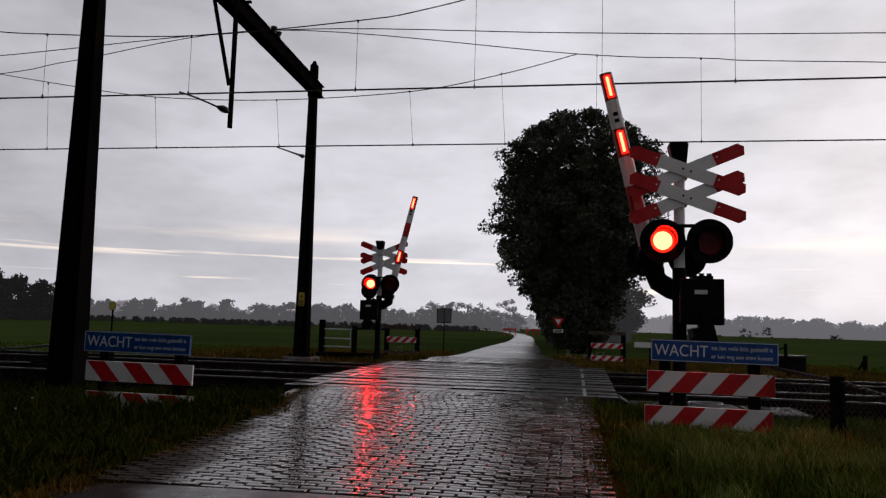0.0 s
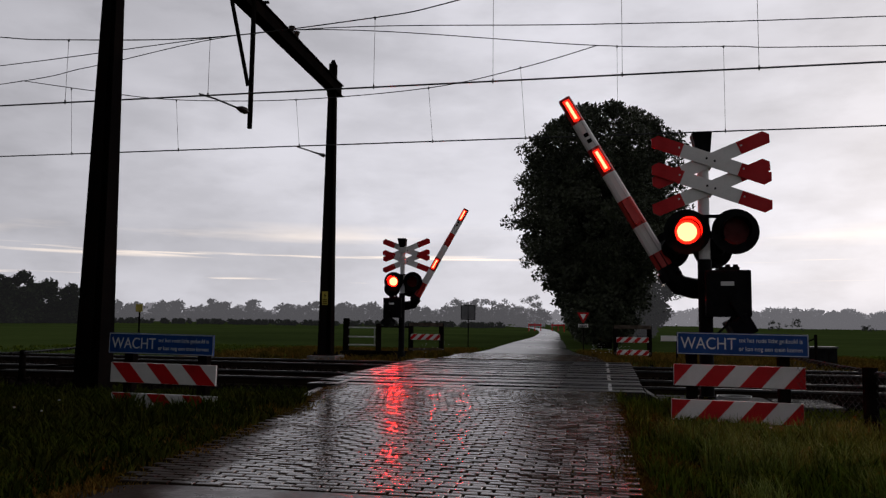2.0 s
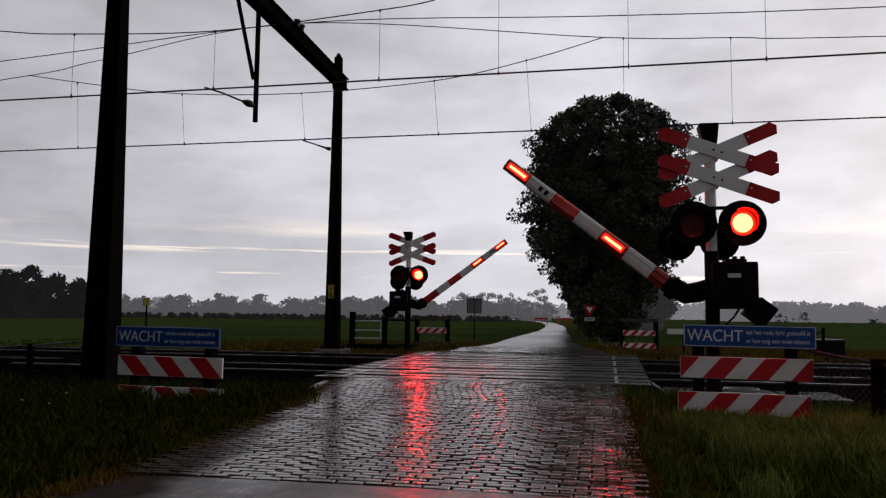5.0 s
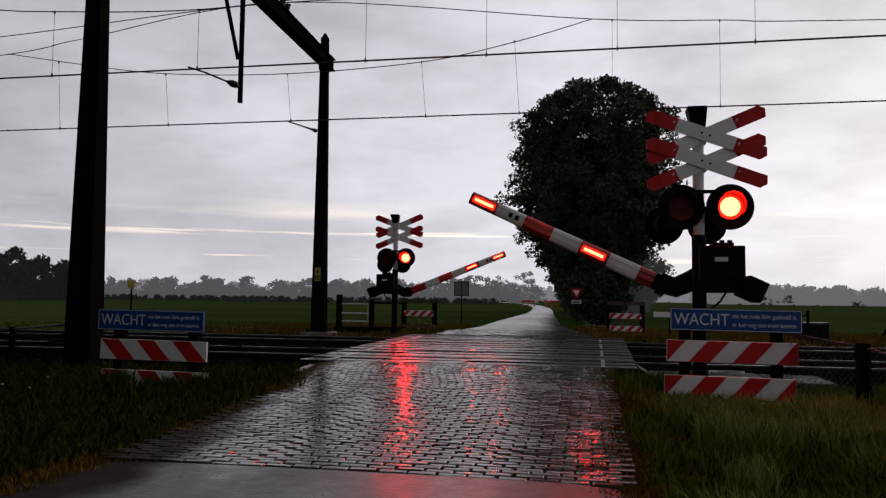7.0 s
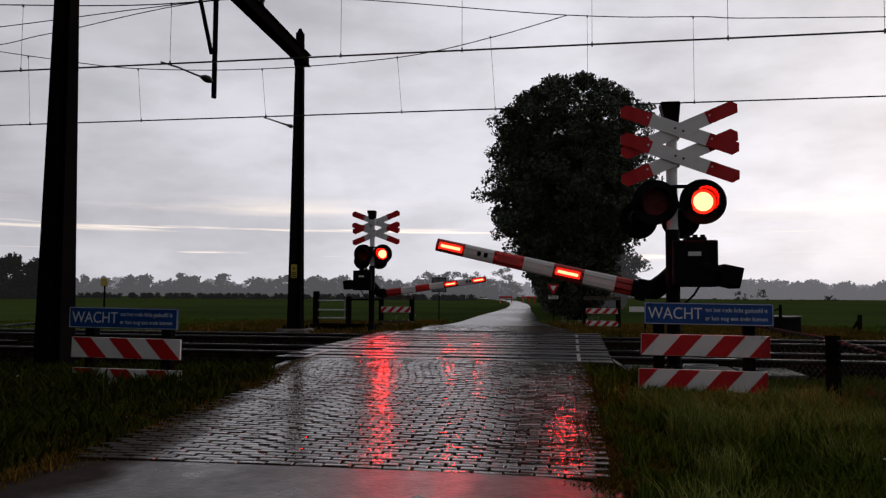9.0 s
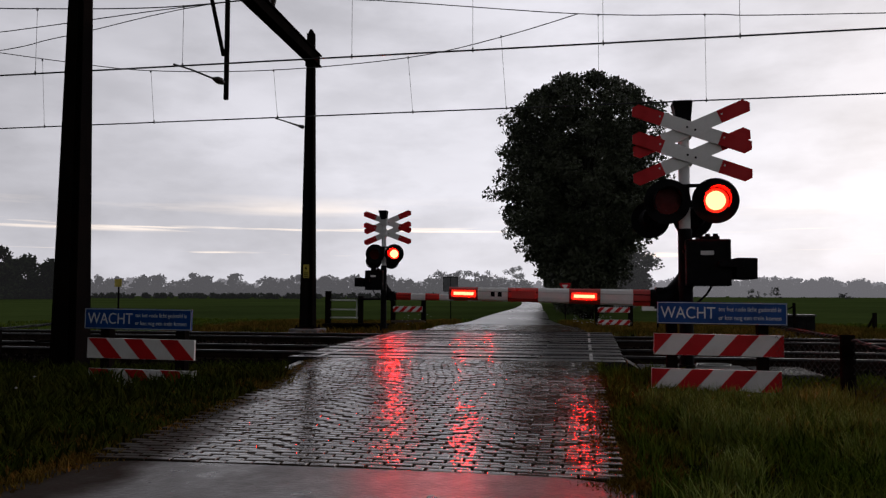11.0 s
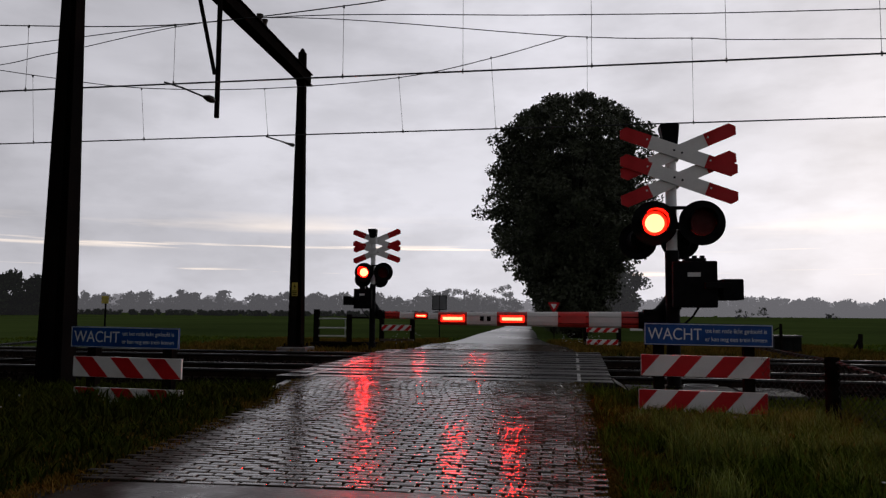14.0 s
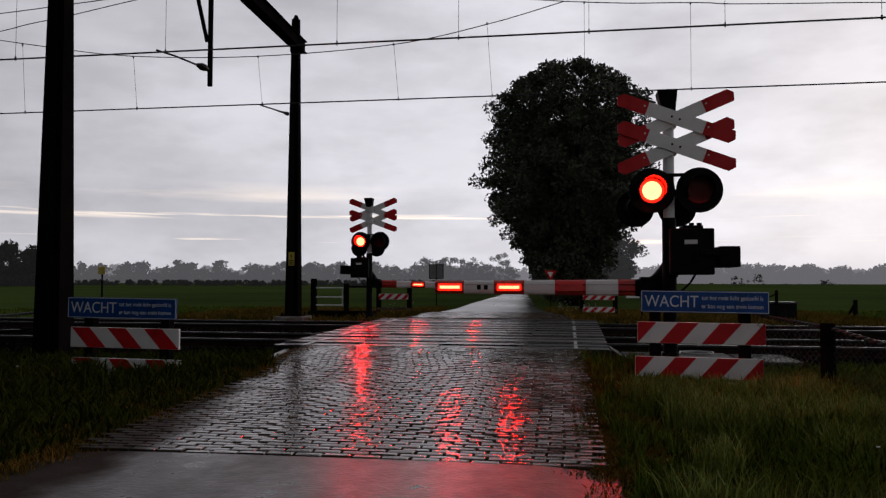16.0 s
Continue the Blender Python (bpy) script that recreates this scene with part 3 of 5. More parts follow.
# ---- overhead line ----
def mast(x, y, h, w0, w1, beam_z, name_label, sticker=False):
    thing = empty("catenary_mast", pose(x, y, 0), label=name_label, category="catenary mast", group="masts of the portal")
    zf = 0.21 if sticker else 0.06
    bm = bmesh.new()
    box(bm, (-0.42, -0.42, -0.3), (0.42, 0.42, zf), 0.04)
    part("footing", bm, M["concrete"], thing, "concrete footing block")
    bm = bmesh.new()
    box(bm, (-0.30, -0.28, zf), (0.30, 0.28, zf + 0.03), 0.006)
    for sx in (-0.25, 0.25):
        for sy in (-0.23, 0.23):
            tube(bm, (sx, sy, zf + 0.03), (sx, sy, zf + 0.10), 0.025, seg=6)
    part("base_plate", bm, M["steel"], thing)

    def plate(nm, xa, xb, ya, yb):
        b = bmesh.new()
        lo = [b.verts.new((xx * w0, yy * w0, zf + 0.03)) for xx, yy in ((xa, ya), (xb, ya), (xb, yb), (xa, yb))]
        hi = [b.verts.new((xx * w1, yy * w1, h)) for xx, yy in ((xa, ya), (xb, ya), (xb, yb), (xa, yb))]
        b.faces.new(lo[::-1]), b.faces.new(hi)
        for k in range(4):
            b.faces.new((lo[k], lo[(k + 1) % 4], hi[(k + 1) % 4], hi[k]))
        part(nm, b, M["steel"], thing)

    plate("flange", -0.5, -0.44, -0.42, 0.42)
    plate("flange", 0.44, 0.5, -0.42, 0.42)
    plate("web", -0.44, 0.44, -0.05, 0.05)
    plate("cover_plate", -0.44, 0.12, -0.36, -0.32)
    bm = bmesh.new()
    tube(bm, (0, 0, h - 0.02), (0, 0, h + 0.12), w1 * 0.52, w1 * 0.2, 12)
    part("cap", bm, M["steel"], thing)
    if sticker:
        bm = bmesh.new()
        box(bm, (-0.085, -0.20, 1.64), (0.085, -0.185, 2.02), 0.003)
        s = part("warning_plate", bm, M["yellow"], thing, "yellow warning plate with dark symbols")
        bm = bmesh.new()
        prism(bm, [(0.015, 1.99), (-0.04, 1.90), (0.0, 1.90), (-0.015, 1.82), (0.04, 1.92), (0.0, 1.92)], -0.206, -0.2015)
        for z in (1.67, 1.72, 1.77):
            box(bm, (-0.065, -0.206, z), (0.065, -0.2015, z + 0.025))
        part("symbol", bm, M["black"], s)
    return thing


MAST_N, MAST_F = (-7.12, 10.0), (-7.54, 21.0)
mast(*MAST_N, 8.6, 0.41, 0.16, 7.95, "tall dark tapered steel mast of the overhead line beside the track")
mast(*MAST_F, 8.75, 0.39, 0.20, 7.95, "tall dark tapered steel mast with a yellow warning plate", True)


def portal_beam():
    a, b = Vector((MAST_N[0] - 0.02, MAST_N[1] - 0.35, 8.05)), Vector((MAST_F[0] + 0.03, MAST_F[1] + 0.45, 8.05))
    thing = empty("portal_beam", pose(0, 0, 0), label="dark steel beam spanning both tracks between two masts", category="beam")
    d = (b - a).normalized()
    m = Matrix.Translation((a + b) / 2) @ d.to_track_quat("Y", "Z").to_matrix().to_4x4()
    ln = (b - a).length / 2
    for nm, lo, hi in (("top_flange", (-0.15, -ln, 0.15), (0.15, ln, 0.18)), ("bottom_flange", (-0.15, -ln, -0.18), (0.15, ln, -0.15)), ("web", (-0.09, -ln, -0.15), (0.09, ln, 0.15))):
        part(nm, box(bmesh.new(), lo, hi), M["steel"], thing, at=m)
    bm = bmesh.new()
    box(bm, (-0.22, 10.3, -0.24), (-0.152, 10.75, 0.24), 0.01)
    part("end_bracket", bm, M["steel"], thing, at=m @ pose(0, ln - 10.75, 0))
    # insulators standing on the beam, and lugs under it
    for y in (17.6, 17.95):
        bm = bmesh.new()
        p = [(MAST_N[0] - 0.045 * (y - 10) + 0.02, y, z) for z in (8.2, 8.32, 8.44, 8.56)]
        sweep(bm, p, (0.05, 0.09, 0.05, 0.09), 10)
        part("insulator", bm, M["porcelain"], thing)
    for y in (14.6, 15.4):
        bm = bmesh.new()
        box(bm, (-7.30 - 0.22, y - 0.03, 8.22), (-7.30 + 0.22, y + 0.03, 8.27))
        part("lug", bm, M["steel"], thing)


portal_beam()


def hanger():
    thing = empty("drop_tube", pose(0, 0, 0), label="dark steel drop tube with a registration arm for the contact wire", category="hanger")
    bm = bmesh.new()
    tube(bm, (-6.83, 14.15, 7.9), (-6.83, 14.15, 5.05), 0.05)
    part("tube", bm, M["steel"], thing)
    bm = bmesh.new()
    sweep(bm, [(-7.09, 13.5, 7.9), (-6.85, 14.05, 5.9)], (0.04, 0.04), 10)
    part("strut", bm, M["steel"], thing)
    bm = bmesh.new()
    sweep(bm, [(-6.84, 14.1, 5.36), (-6.89, 14.05, 5.39), (-6.95, 14.0, 5.41), (-7.02, 13.95, 5.43)], (0.03, 0.07, 0.07, 0.03), 10)
    part("insulator", bm, M["porcelain"], thing)
    bm = bmesh.new()
    sweep(bm, [(-7.02, 13.95, 5.43), (-7.3, 13.6, 5.52), (-7.56, 13.4, 5.58)], (0.02, 0.018, 0.018), 8)
    part("registration_arm", bm, M["wire"], thing)
    thing = empty("registration_arm", pose(0, 0, 0), label="thin arm steadying the contact wire from the mast", category="hanger")
    bm = bmesh.new()
    sweep(bm, [(-7.72, 20.85, 5.98), (-7.68, 20.4, 5.92), (-7.5, 19.2, 5.74), (-7.25, 17.745, 5.505)], (0.06, 0.03, 0.02, 0.02), 8)
    part("arm", bm, M["wire"], thing)


hanger()


def wire(name, pts, r, label):
    bm = bmesh.new()
    sweep(bm, pts, [r] * len(pts), 6)
    return tagged(part(name, bm, M["wire"]), label, "wire", "wires of the overhead line")


def sag(x0, x1, y0, y1, z0, z1, dip, n=24):
    out = []
    for k in range(n + 1):
        t = k / n
        out.append((x0 + (x1 - x0) * t, y0 + (y1 - y0) * t, z0 + (z1 - z0) * t - dip * 4 * t * (1 - t)))
    return out


def overhead():
    wire("contact_wire", [(-60, NEAR_TRACK, 5.5), (60, NEAR_TRACK - 0.25, 5.5)], 0.016, "dark contact wire strung over the track")
    wire("contact_wire", [(-60, FAR_TRACK + 0.05, 5.5), (60, FAR_TRACK - 0.2, 5.5)], 0.016, "dark contact wire strung over the track")
    def along(pts, n=8):
        """A smooth line through a few marks."""
        out = []
        for i in range(len(pts) - 1):
            p0, p1, p2, p3 = (Vector(pts[min(max(j, 0), len(pts) - 1)]) for j in (i - 1, i, i + 1, i + 2))
            for k in range(n):
                t = k / n
                out.append(tuple(0.5 * (2 * p1 + (p2 - p0) * t + (2 * p0 - 5 * p1 + 4 * p2 - p3) * t * t + (3 * p1 - 3 * p2 + p3 - p0) * t ** 3)))
        return out + [tuple(pts[-1])]

    yn, yf = NEAR_TRACK - 0.05, FAR_TRACK + 0.02
    near_aux = along([(-17, yn, 8.1), (-14, yn, 7.3), (-12, yn, 6.97), (-10.56, yn, 6.83), (-7.35, yn, 6.68), (-4.0, yn, 6.86), (-2.8, yn, 7.01), (-1.2, yn, 7.4), (0.4, yn, 8.1)])
    near_main = along([(-60, yn, 8.8), (-28, yn, 7.6), (-17, yn, 8.1), (-7.2, 13.5, 8.9), (0.4, yn, 8.1), (3, yn, 7.85), (8, yn, 7.5), (26, yn, 7.1), (52, yn, 8.6)])
    far_aux = along([(-15.27, yf, 7.6), (-13, yf, 7.2), (-10.68, yf, 6.86), (-7.41, yf, 6.71), (-3.89, yf, 6.85), (-1.65, yf, 7.23), (0.1, yf, 7.67)])
    far_main = along([(-60, yf, 8.5), (-28, yf, 6.7), (-15.9, yf, 7.53), (-13.06, yf, 7.89), (-7.57, yf, 8.53), (0.1, yf, 7.67), (3.0, yf, 7.48), (6.3, yf, 7.3), (26, yf, 6.6), (52, yf, 8.4)])
    for pts in (near_aux, near_main, far_aux, far_main):
        wire("carrying_wire", pts, 0.011, "thin carrying wire of the overhead line")
    wire("feeder_wire", along([(-60, 17.9, 8.6), (-28, 17.9, 7.6), (-16.0, 17.9, 8.13), (-7.61, 17.9, 8.60), (0, 17.9, 8.26), (6.4, 17.9, 8.03), (26, 17.9, 7.6), (52, 17.9, 8.6)]), 0.012, "thin feeder wire above the tracks")

    def height(pts, x):
        for a, b in zip(pts, pts[1:]):
            if a[0] <= x <= b[0]:
                t = (x - a[0]) / (b[0] - a[0])
                return a[1] + (b[1] - a[1]) * t, a[2] + (b[2] - a[2]) * t
        return None

    marks = [(near_aux, yn, x) for x in (-13.6, -10.47, -7.34, -4.0, -1.77)] + [(near_main, yn, x) for x in (-17.0, 0.5, 2.75, 5.2, 8.0)]
    marks += [(far_aux, yf, x) for x in (-13.6, -10.5, -7.2, -3.8, -1.57)] + [(far_main, yf, x) for x in (-17.0, 0.55, 2.9, 8.2)]
    for pts, cy, x in marks:
        got = height(pts, x)
        top = x - 0.12 if pts in (far_aux,) else x
        bm = bmesh.new()
        sweep(bm, [(x, cy, 5.5), (top, got[0], got[1])], (0.0045, 0.0045), 5)
        box(bm, (x - 0.012, cy - 0.012, 5.49), (x + 0.012, cy + 0.012, 5.57))
        box(bm, (top - 0.016, got[0] - 0.012, got[1] - 0.04), (top + 0.016, got[0] + 0.012, got[1] + 0.014))
        tagged(part("dropper", bm, M["wire"]), "thin vertical dropper between two wires", "wire", "droppers of the overhead line")



overhead()


# ---- crossing signals ----
MOVING = []


def circle(n=28):
    return [(math.cos(k * 2 * math.pi / n), math.sin(k * 2 * math.pi / n)) for k in range(n)]


def flasher(thing, x, y, z, phase, face=-1):
    """One lamp: round backing plate, hood and a turning insert with a lit and a dark face, added in place of switching.
    """
    bm = bmesh.new()
    rings = [[bm.verts.new((x + r * c, yy, z + r * q)) for c, q in circle(36)] for r, yy in ((0.158, y), (0.275, y), (0.275, y + 0.012), (0.158, y + 0.012))]
    for i in range(4):
        p, q = rings[i], rings[(i + 1) % 4]
        for k in range(36):
            bm.faces.new((p[k], p[(k + 1) % 36], q[(k + 1) % 36], q[k]))
    bmesh.ops.recalc_face_normals(bm, faces=bm.faces)
    lamp = part("signal_lamp", bm, M["black"], thing, "round black backing plate")
    bm = bmesh.new()
    tube(bm, (x, y + 0.012, z), (x, y + 0.20, z), 0.165, 0.165, 28, caps=False)
    tube(bm, (x, y + 0.20, z), (x, y + 0.21, z), 0.165, 0.14, 28)
    part("housing", bm, M["black"], lamp)
    bm = bmesh.new()
    n, ring = 20, []
    for k in range(n + 1):
        a = radians(-35) + radians(250) * k / n
        c, s = math.cos(a), math.sin(a)
        long = 0.10 + 0.14 * max(0.0, (s + 0.5) / 1.5)
        ring.append([bm.verts.new((x + rr * c, yy, z + rr * s)) for rr, yy in ((0.172, y), (0.166, y - long), (0.158, y - long), (0.162, y))])
    for p, q in zip(ring, ring[1:]):
        for k in range(4):
            bm.faces.new((p[k], q[k], q[(k + 1) % 4], p[(k + 1) % 4]))
    bm.faces.new(ring[0]), bm.faces.new(ring[-1][::-1])
    bmesh.ops.recalc_face_normals(bm, faces=bm.faces)
    part("hood", bm, M["black"], lamp)
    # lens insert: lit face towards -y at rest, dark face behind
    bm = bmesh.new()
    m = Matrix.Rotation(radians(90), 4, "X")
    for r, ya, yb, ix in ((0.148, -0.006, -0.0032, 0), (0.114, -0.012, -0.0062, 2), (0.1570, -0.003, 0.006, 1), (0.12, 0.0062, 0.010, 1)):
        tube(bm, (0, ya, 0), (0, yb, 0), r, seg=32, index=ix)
    ins = part("lens_insert", bm, [M["lamp_halo"], M["lamp_off"], M["lamp_core"]], lamp, "red lamp lens", at=pose(x, y, z))
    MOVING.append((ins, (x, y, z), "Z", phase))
    return lamp


def cross_board(thing, cx, cz, tilt, y, back):
    """A bevelled board, white in the middle and red at both ends."""
    half, w, t = 0.745, 0.082, 0.012
    m = Matrix.Translation((cx, y, cz)) @ Matrix.Rotation(radians(tilt), 4, "Y")
    up = -1 if tilt > 0 else 1
    white = part("cross_board", prism(bmesh.new(), [(-0.36, -w), (0.36, -w), (0.36, w), (-0.36, w)], -t, t), M["white"], thing, "white board with red ends", at=m)
    for sgn in (1, -1):
        e = sgn * up
        tip = [(0.36, -w), (half - 0.03, -w * e * e if e > 0 else -w), (half + 0.005, 0.015 * e), (half - 0.055, w * e)] if e > 0 else [(0.36, w), (half - 0.03, w), (half + 0.005, -0.015), (half - 0.055, -w)]
        tip = tip + [(0.36, w if e > 0 else -w)]
        part("red_end", prism(bmesh.new(), [(sgn * px, pz) for px, pz in tip], -t - 0.001, t + 0.001), M["red"], white)
        part("bolt", tube(bmesh.new(), (sgn * 0.40, -t - 0.006, 0.02), (sgn * 0.40, t + 0.006, 0.02), 0.012, seg=8), M["pole_grey"], white)
    for sx in (-0.05, 0.05):
        part("bolt", tube(bmesh.new(), (sx, -t - 0.008, 0.0), (sx, t + 0.008, 0.0), 0.014, seg=8), M["black"], white)
    return white


def signal(px, py, s, back, label):
    """s: the way in which the boom reaches along x; back: boards behind the pole as seen from the lane."""
    thing = empty("crossing_signal", pose(px, py, 0), label=label, category="crossing signal", group="signals of the crossing")
    yb = 0.11 if back else -0.11
    part("pole", tube(bmesh.new(), (0, 0, 1.1), (0, 0, 3.42), 0.068, seg=20), M["pole_grey"], thing, "pale galvanised tube", smooth=False)
    bm = bmesh.new()
    tube(bm, (0, 0, 0.05), (0, 0, 2.0), 0.085, seg=20)
    tube(bm, (0, 0, 0.0), (0, 0, 0.35), 0.12, 0.10, 16)
    box(bm, (-0.22, -0.22, -0.25), (0.22, 0.22, 0.14), 0.02)
    part("pole_foot", bm, M["black"], thing, "black lower pole sleeve")
    # horn on top
    bm = bmesh.new()
    lo = [bm.verts.new((x, y, 3.30)) for x, y in ((-0.08, -0.09), (0.08, -0.09), (0.08, 0.09), (-0.08, 0.09))]
    hi = [bm.verts.new((x, y, 3.57)) for x, y in ((-0.14, -0.14), (0.10, -0.14), (0.10, 0.12), (-0.14, 0.12))]
    bm.faces.new(lo[::-1]), bm.faces.new(hi)
    for k in range(4):
        bm.faces.new((lo[k], lo[(k + 1) % 4], hi[(k + 1) % 4], hi[k]))
    bmesh.ops.bevel(bm, geom=list(bm.edges), offset=0.012, segments=2, affect="EDGES")
    part("bell", bm, M["black"], thing, "black warning bell")
    for cz in (3.25, 2.93) if back else (3.215, 2.875):
        cross_board(thing, 0.075, cz, -22.6, yb + 0.014, back)
        cross_board(thing, 0.075, cz, 20.8, yb - 0.014, back)
        bm = bmesh.new()
        box(bm, (-0.09, -0.09, cz - 0.10), (0.09, 0.09, cz + 0.10), 0.01)
        part("clamp", bm, M["pole_grey"], thing)
    # lamp bar, lamps to this side and to the other
    lx = 0.06
    bm = bmesh.new()
    box(bm, (lx - 0.27, -0.12, 2.50), (lx + 0.27, -0.07, 2.54), 0.006)
    box(bm, (-0.04, -0.13, 2.26), (0.04, 0.0, 2.52), 0.006)
    part("lamp_bar", bm, M["black"], thing)
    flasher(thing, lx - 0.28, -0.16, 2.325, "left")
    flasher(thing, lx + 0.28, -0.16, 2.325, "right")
    for dx in (-0.44, 0.08):
        lamp = part("rear_lamp", prism(bmesh.new(), [(lx + dx + 0.24 * c, 2.15 + 0.24 * q) for c, q in circle()], 0.30, 0.315), M["black"], thing, "lamp turned to the other road side")
        part("housing", tube(bmesh.new(), (lx + dx, 0.08, 2.16), (lx + dx, 0.30, 2.15), 0.11, 0.15, 20), M["black"], lamp)
    # drive box
    bx = -s * 0.24
    bm = bmesh.new()
    box(bm, (bx - 0.26, -0.21, 1.30), (bx + 0.26, 0.21, 1.86), 0.025)
    drive = part("drive_box", bm, M["black"], thing, "black drive cabinet")
    bm = bmesh.new()
    box(bm, (bx - 0.10, -0.16, 1.86), (bx + 0.14, 0.16, 1.90), 0.015)
    for k in range(3):
        tube(bm, (bx - 0.08 + 0.09 * k, -0.1, 1.89), (bx - 0.08 + 0.09 * k, -0.1, 1.93), 0.03, seg=10)
    part("lid", bm, M["black"], drive)
    part("type_plate", box(bmesh.new(), (bx - 0.09, -0.216, 1.67), (bx + 0.06, -0.211, 1.72)), M["pole_grey"], drive)
    part("hinge", box(bmesh.new(), (bx + s * 0.25 - 0.03, -0.12, 1.7), (bx + s * 0.25 + 0.03, -0.05, 1.74)), M["black"], drive)
    bm = bmesh.new()
    sweep(bm, [(bx - s * 0.05, -0.12, 1.31), (bx + s * 0.02, -0.14, 1.2), (bx + s * 0.12, -0.1, 1.1), (s * 0.02, -0.06, 0.9)], (0.014,) * 4, 6)
    part("cable", bm, M["rubber"], drive)
    # turning arm: boom, elbow and counterweight in the space of its axle
    arm = new("barrier_arm")
    arm.parent, arm.empty_display_size = thing, 0.1
    arm["label"] = "red and white barrier boom with red lamps"
    axle = (bx, -0.0, 1.58)
    dz, y = -0.44, 0.18 if not back else -0.05
    bm = bmesh.new()
    sweep(bm, [(0, 0.26, 0.0), (s * 0.10, 0.27, -0.06), (s * 0.24, 0.26, -0.27), (s * 0.36, 0.22, -0.40), (s * 0.52, y, dz), (s * 0.64, y, dz)], (0.11, 0.125, 0.13, 0.13, 0.115, 0.105), 16)
    box(bm, (s * 0.46, y - 0.10, dz - 0.135), (s * 0.58, y + 0.10, dz + 0.135), 0.015)
    tube(bm, (s * 0.52, y - 0.13, dz + 0.09), (s * 0.52, y + 0.13, dz + 0.09), 0.025, seg=8)
    part("elbow", bm, M["black"], arm, "black bent arm", smooth=True)
    bm = bmesh.new()
    box(bm, (-s * 0.10, -0.30, -0.05), (-s * 0.40, 0.30, 0.02), 0.01)
    box(bm, (-s * 0.30, -0.28, -0.19), (-s * 0.54, 0.28, 0.06), 0.02)
    part("counterweight", bm, M["black"], arm, "black iron counterweight")
    edges = [0.60, 0.85, 1.25, 1.64, 2.03, 2.42, 2.81, 3.19]
    if back:
        edges = [0.57] + [1.68 + (e - 1.45) * 1.03 for e in edges[1:]]
    start, end = edges[0], edges[-1]
    for k in range(7):
        a, b = edges[k], edges[k + 1]
        h0, h1 = (0.105 - 0.022 * (d - start) / (end - start) for d in (a, b))
        bm = bmesh.new()
        vs = []
        for d, h in ((a, h0), (b - 0.002, h1)):
            vs.append([bm.verts.new((s * d, y + py, dz + pz)) for py, pz in ((-0.035, -h * 0.8), (-0.05, -h * 0.3), (-0.05, h * 0.3), (-0.035, h * 0.8), (0.0, h), (0.035, h * 0.8), (0.05, 0), (0.035, -h * 0.8), (0.0, -h))])
        n = len(vs[0])
        for i in range(n):
            bm.faces.new((vs[0][i], vs[0][(i + 1) % n], vs[1][(i + 1) % n], vs[1][i]))
        bm.faces.new(vs[0]), bm.faces.new(vs[1])
        bmesh.ops.recalc_face_normals(bm, faces=bm.faces)
        red = k % 2 == 0
        band = part("boom_band", bm, M["boom_red"] if red else M["white"], arm, "red band" if red else "white band")
        bm = bmesh.new()
        for sz in ((-0.05, 0.036) if red else (0.036,)):
            box(bm, (s * (a + 0.004), y - 0.058, dz + sz - 0.006), (s * (b - 0.008), y - 0.0505, dz + sz + 0.006))
        part("profile_groove", bm, M["black"] if red else M["pole_grey"], band)
    wd = 0.39
    for d, ph in BOOM_LAMPS:
        if back and ph != "steady":
            ph = "right" if ph == "left" else "left"
        d = 1.68 + (d - 1.45) * 1.03 if back else d
        # two-faced insert, turned over in place of switching the boom lamp
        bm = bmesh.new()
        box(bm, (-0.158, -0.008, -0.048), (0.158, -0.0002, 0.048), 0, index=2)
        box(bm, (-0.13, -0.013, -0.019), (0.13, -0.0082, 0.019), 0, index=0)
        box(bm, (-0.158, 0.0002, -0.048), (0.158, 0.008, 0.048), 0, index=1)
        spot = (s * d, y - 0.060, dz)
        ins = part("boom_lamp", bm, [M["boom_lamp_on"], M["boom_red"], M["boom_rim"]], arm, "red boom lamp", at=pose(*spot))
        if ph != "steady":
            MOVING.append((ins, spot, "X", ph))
    for dx in (0.0, 0.09):
        bm = bmesh.new()
        box(bm, (s * (end - 1.42 * wd) + dx, y - 0.056, dz - 0.03), (s * (end - 1.42 * wd) + dx + 0.05, y - 0.0505, dz + 0.03))
        part("clip", bm, M["black"], arm)
    return thing, arm, axle, s


BOOM_LAMPS = [(2.99, "steady"), (2.22, "left"), (1.45, "right")]

near_signal = signal(1.33, 9.8, -1, False, "barrier signal with red lamps, double red-white cross and lowering boom")
far_signal = signal(-5.40, 21.3, 1, True, "far barrier signal with red lamps, double red-white cross and lowering boom")


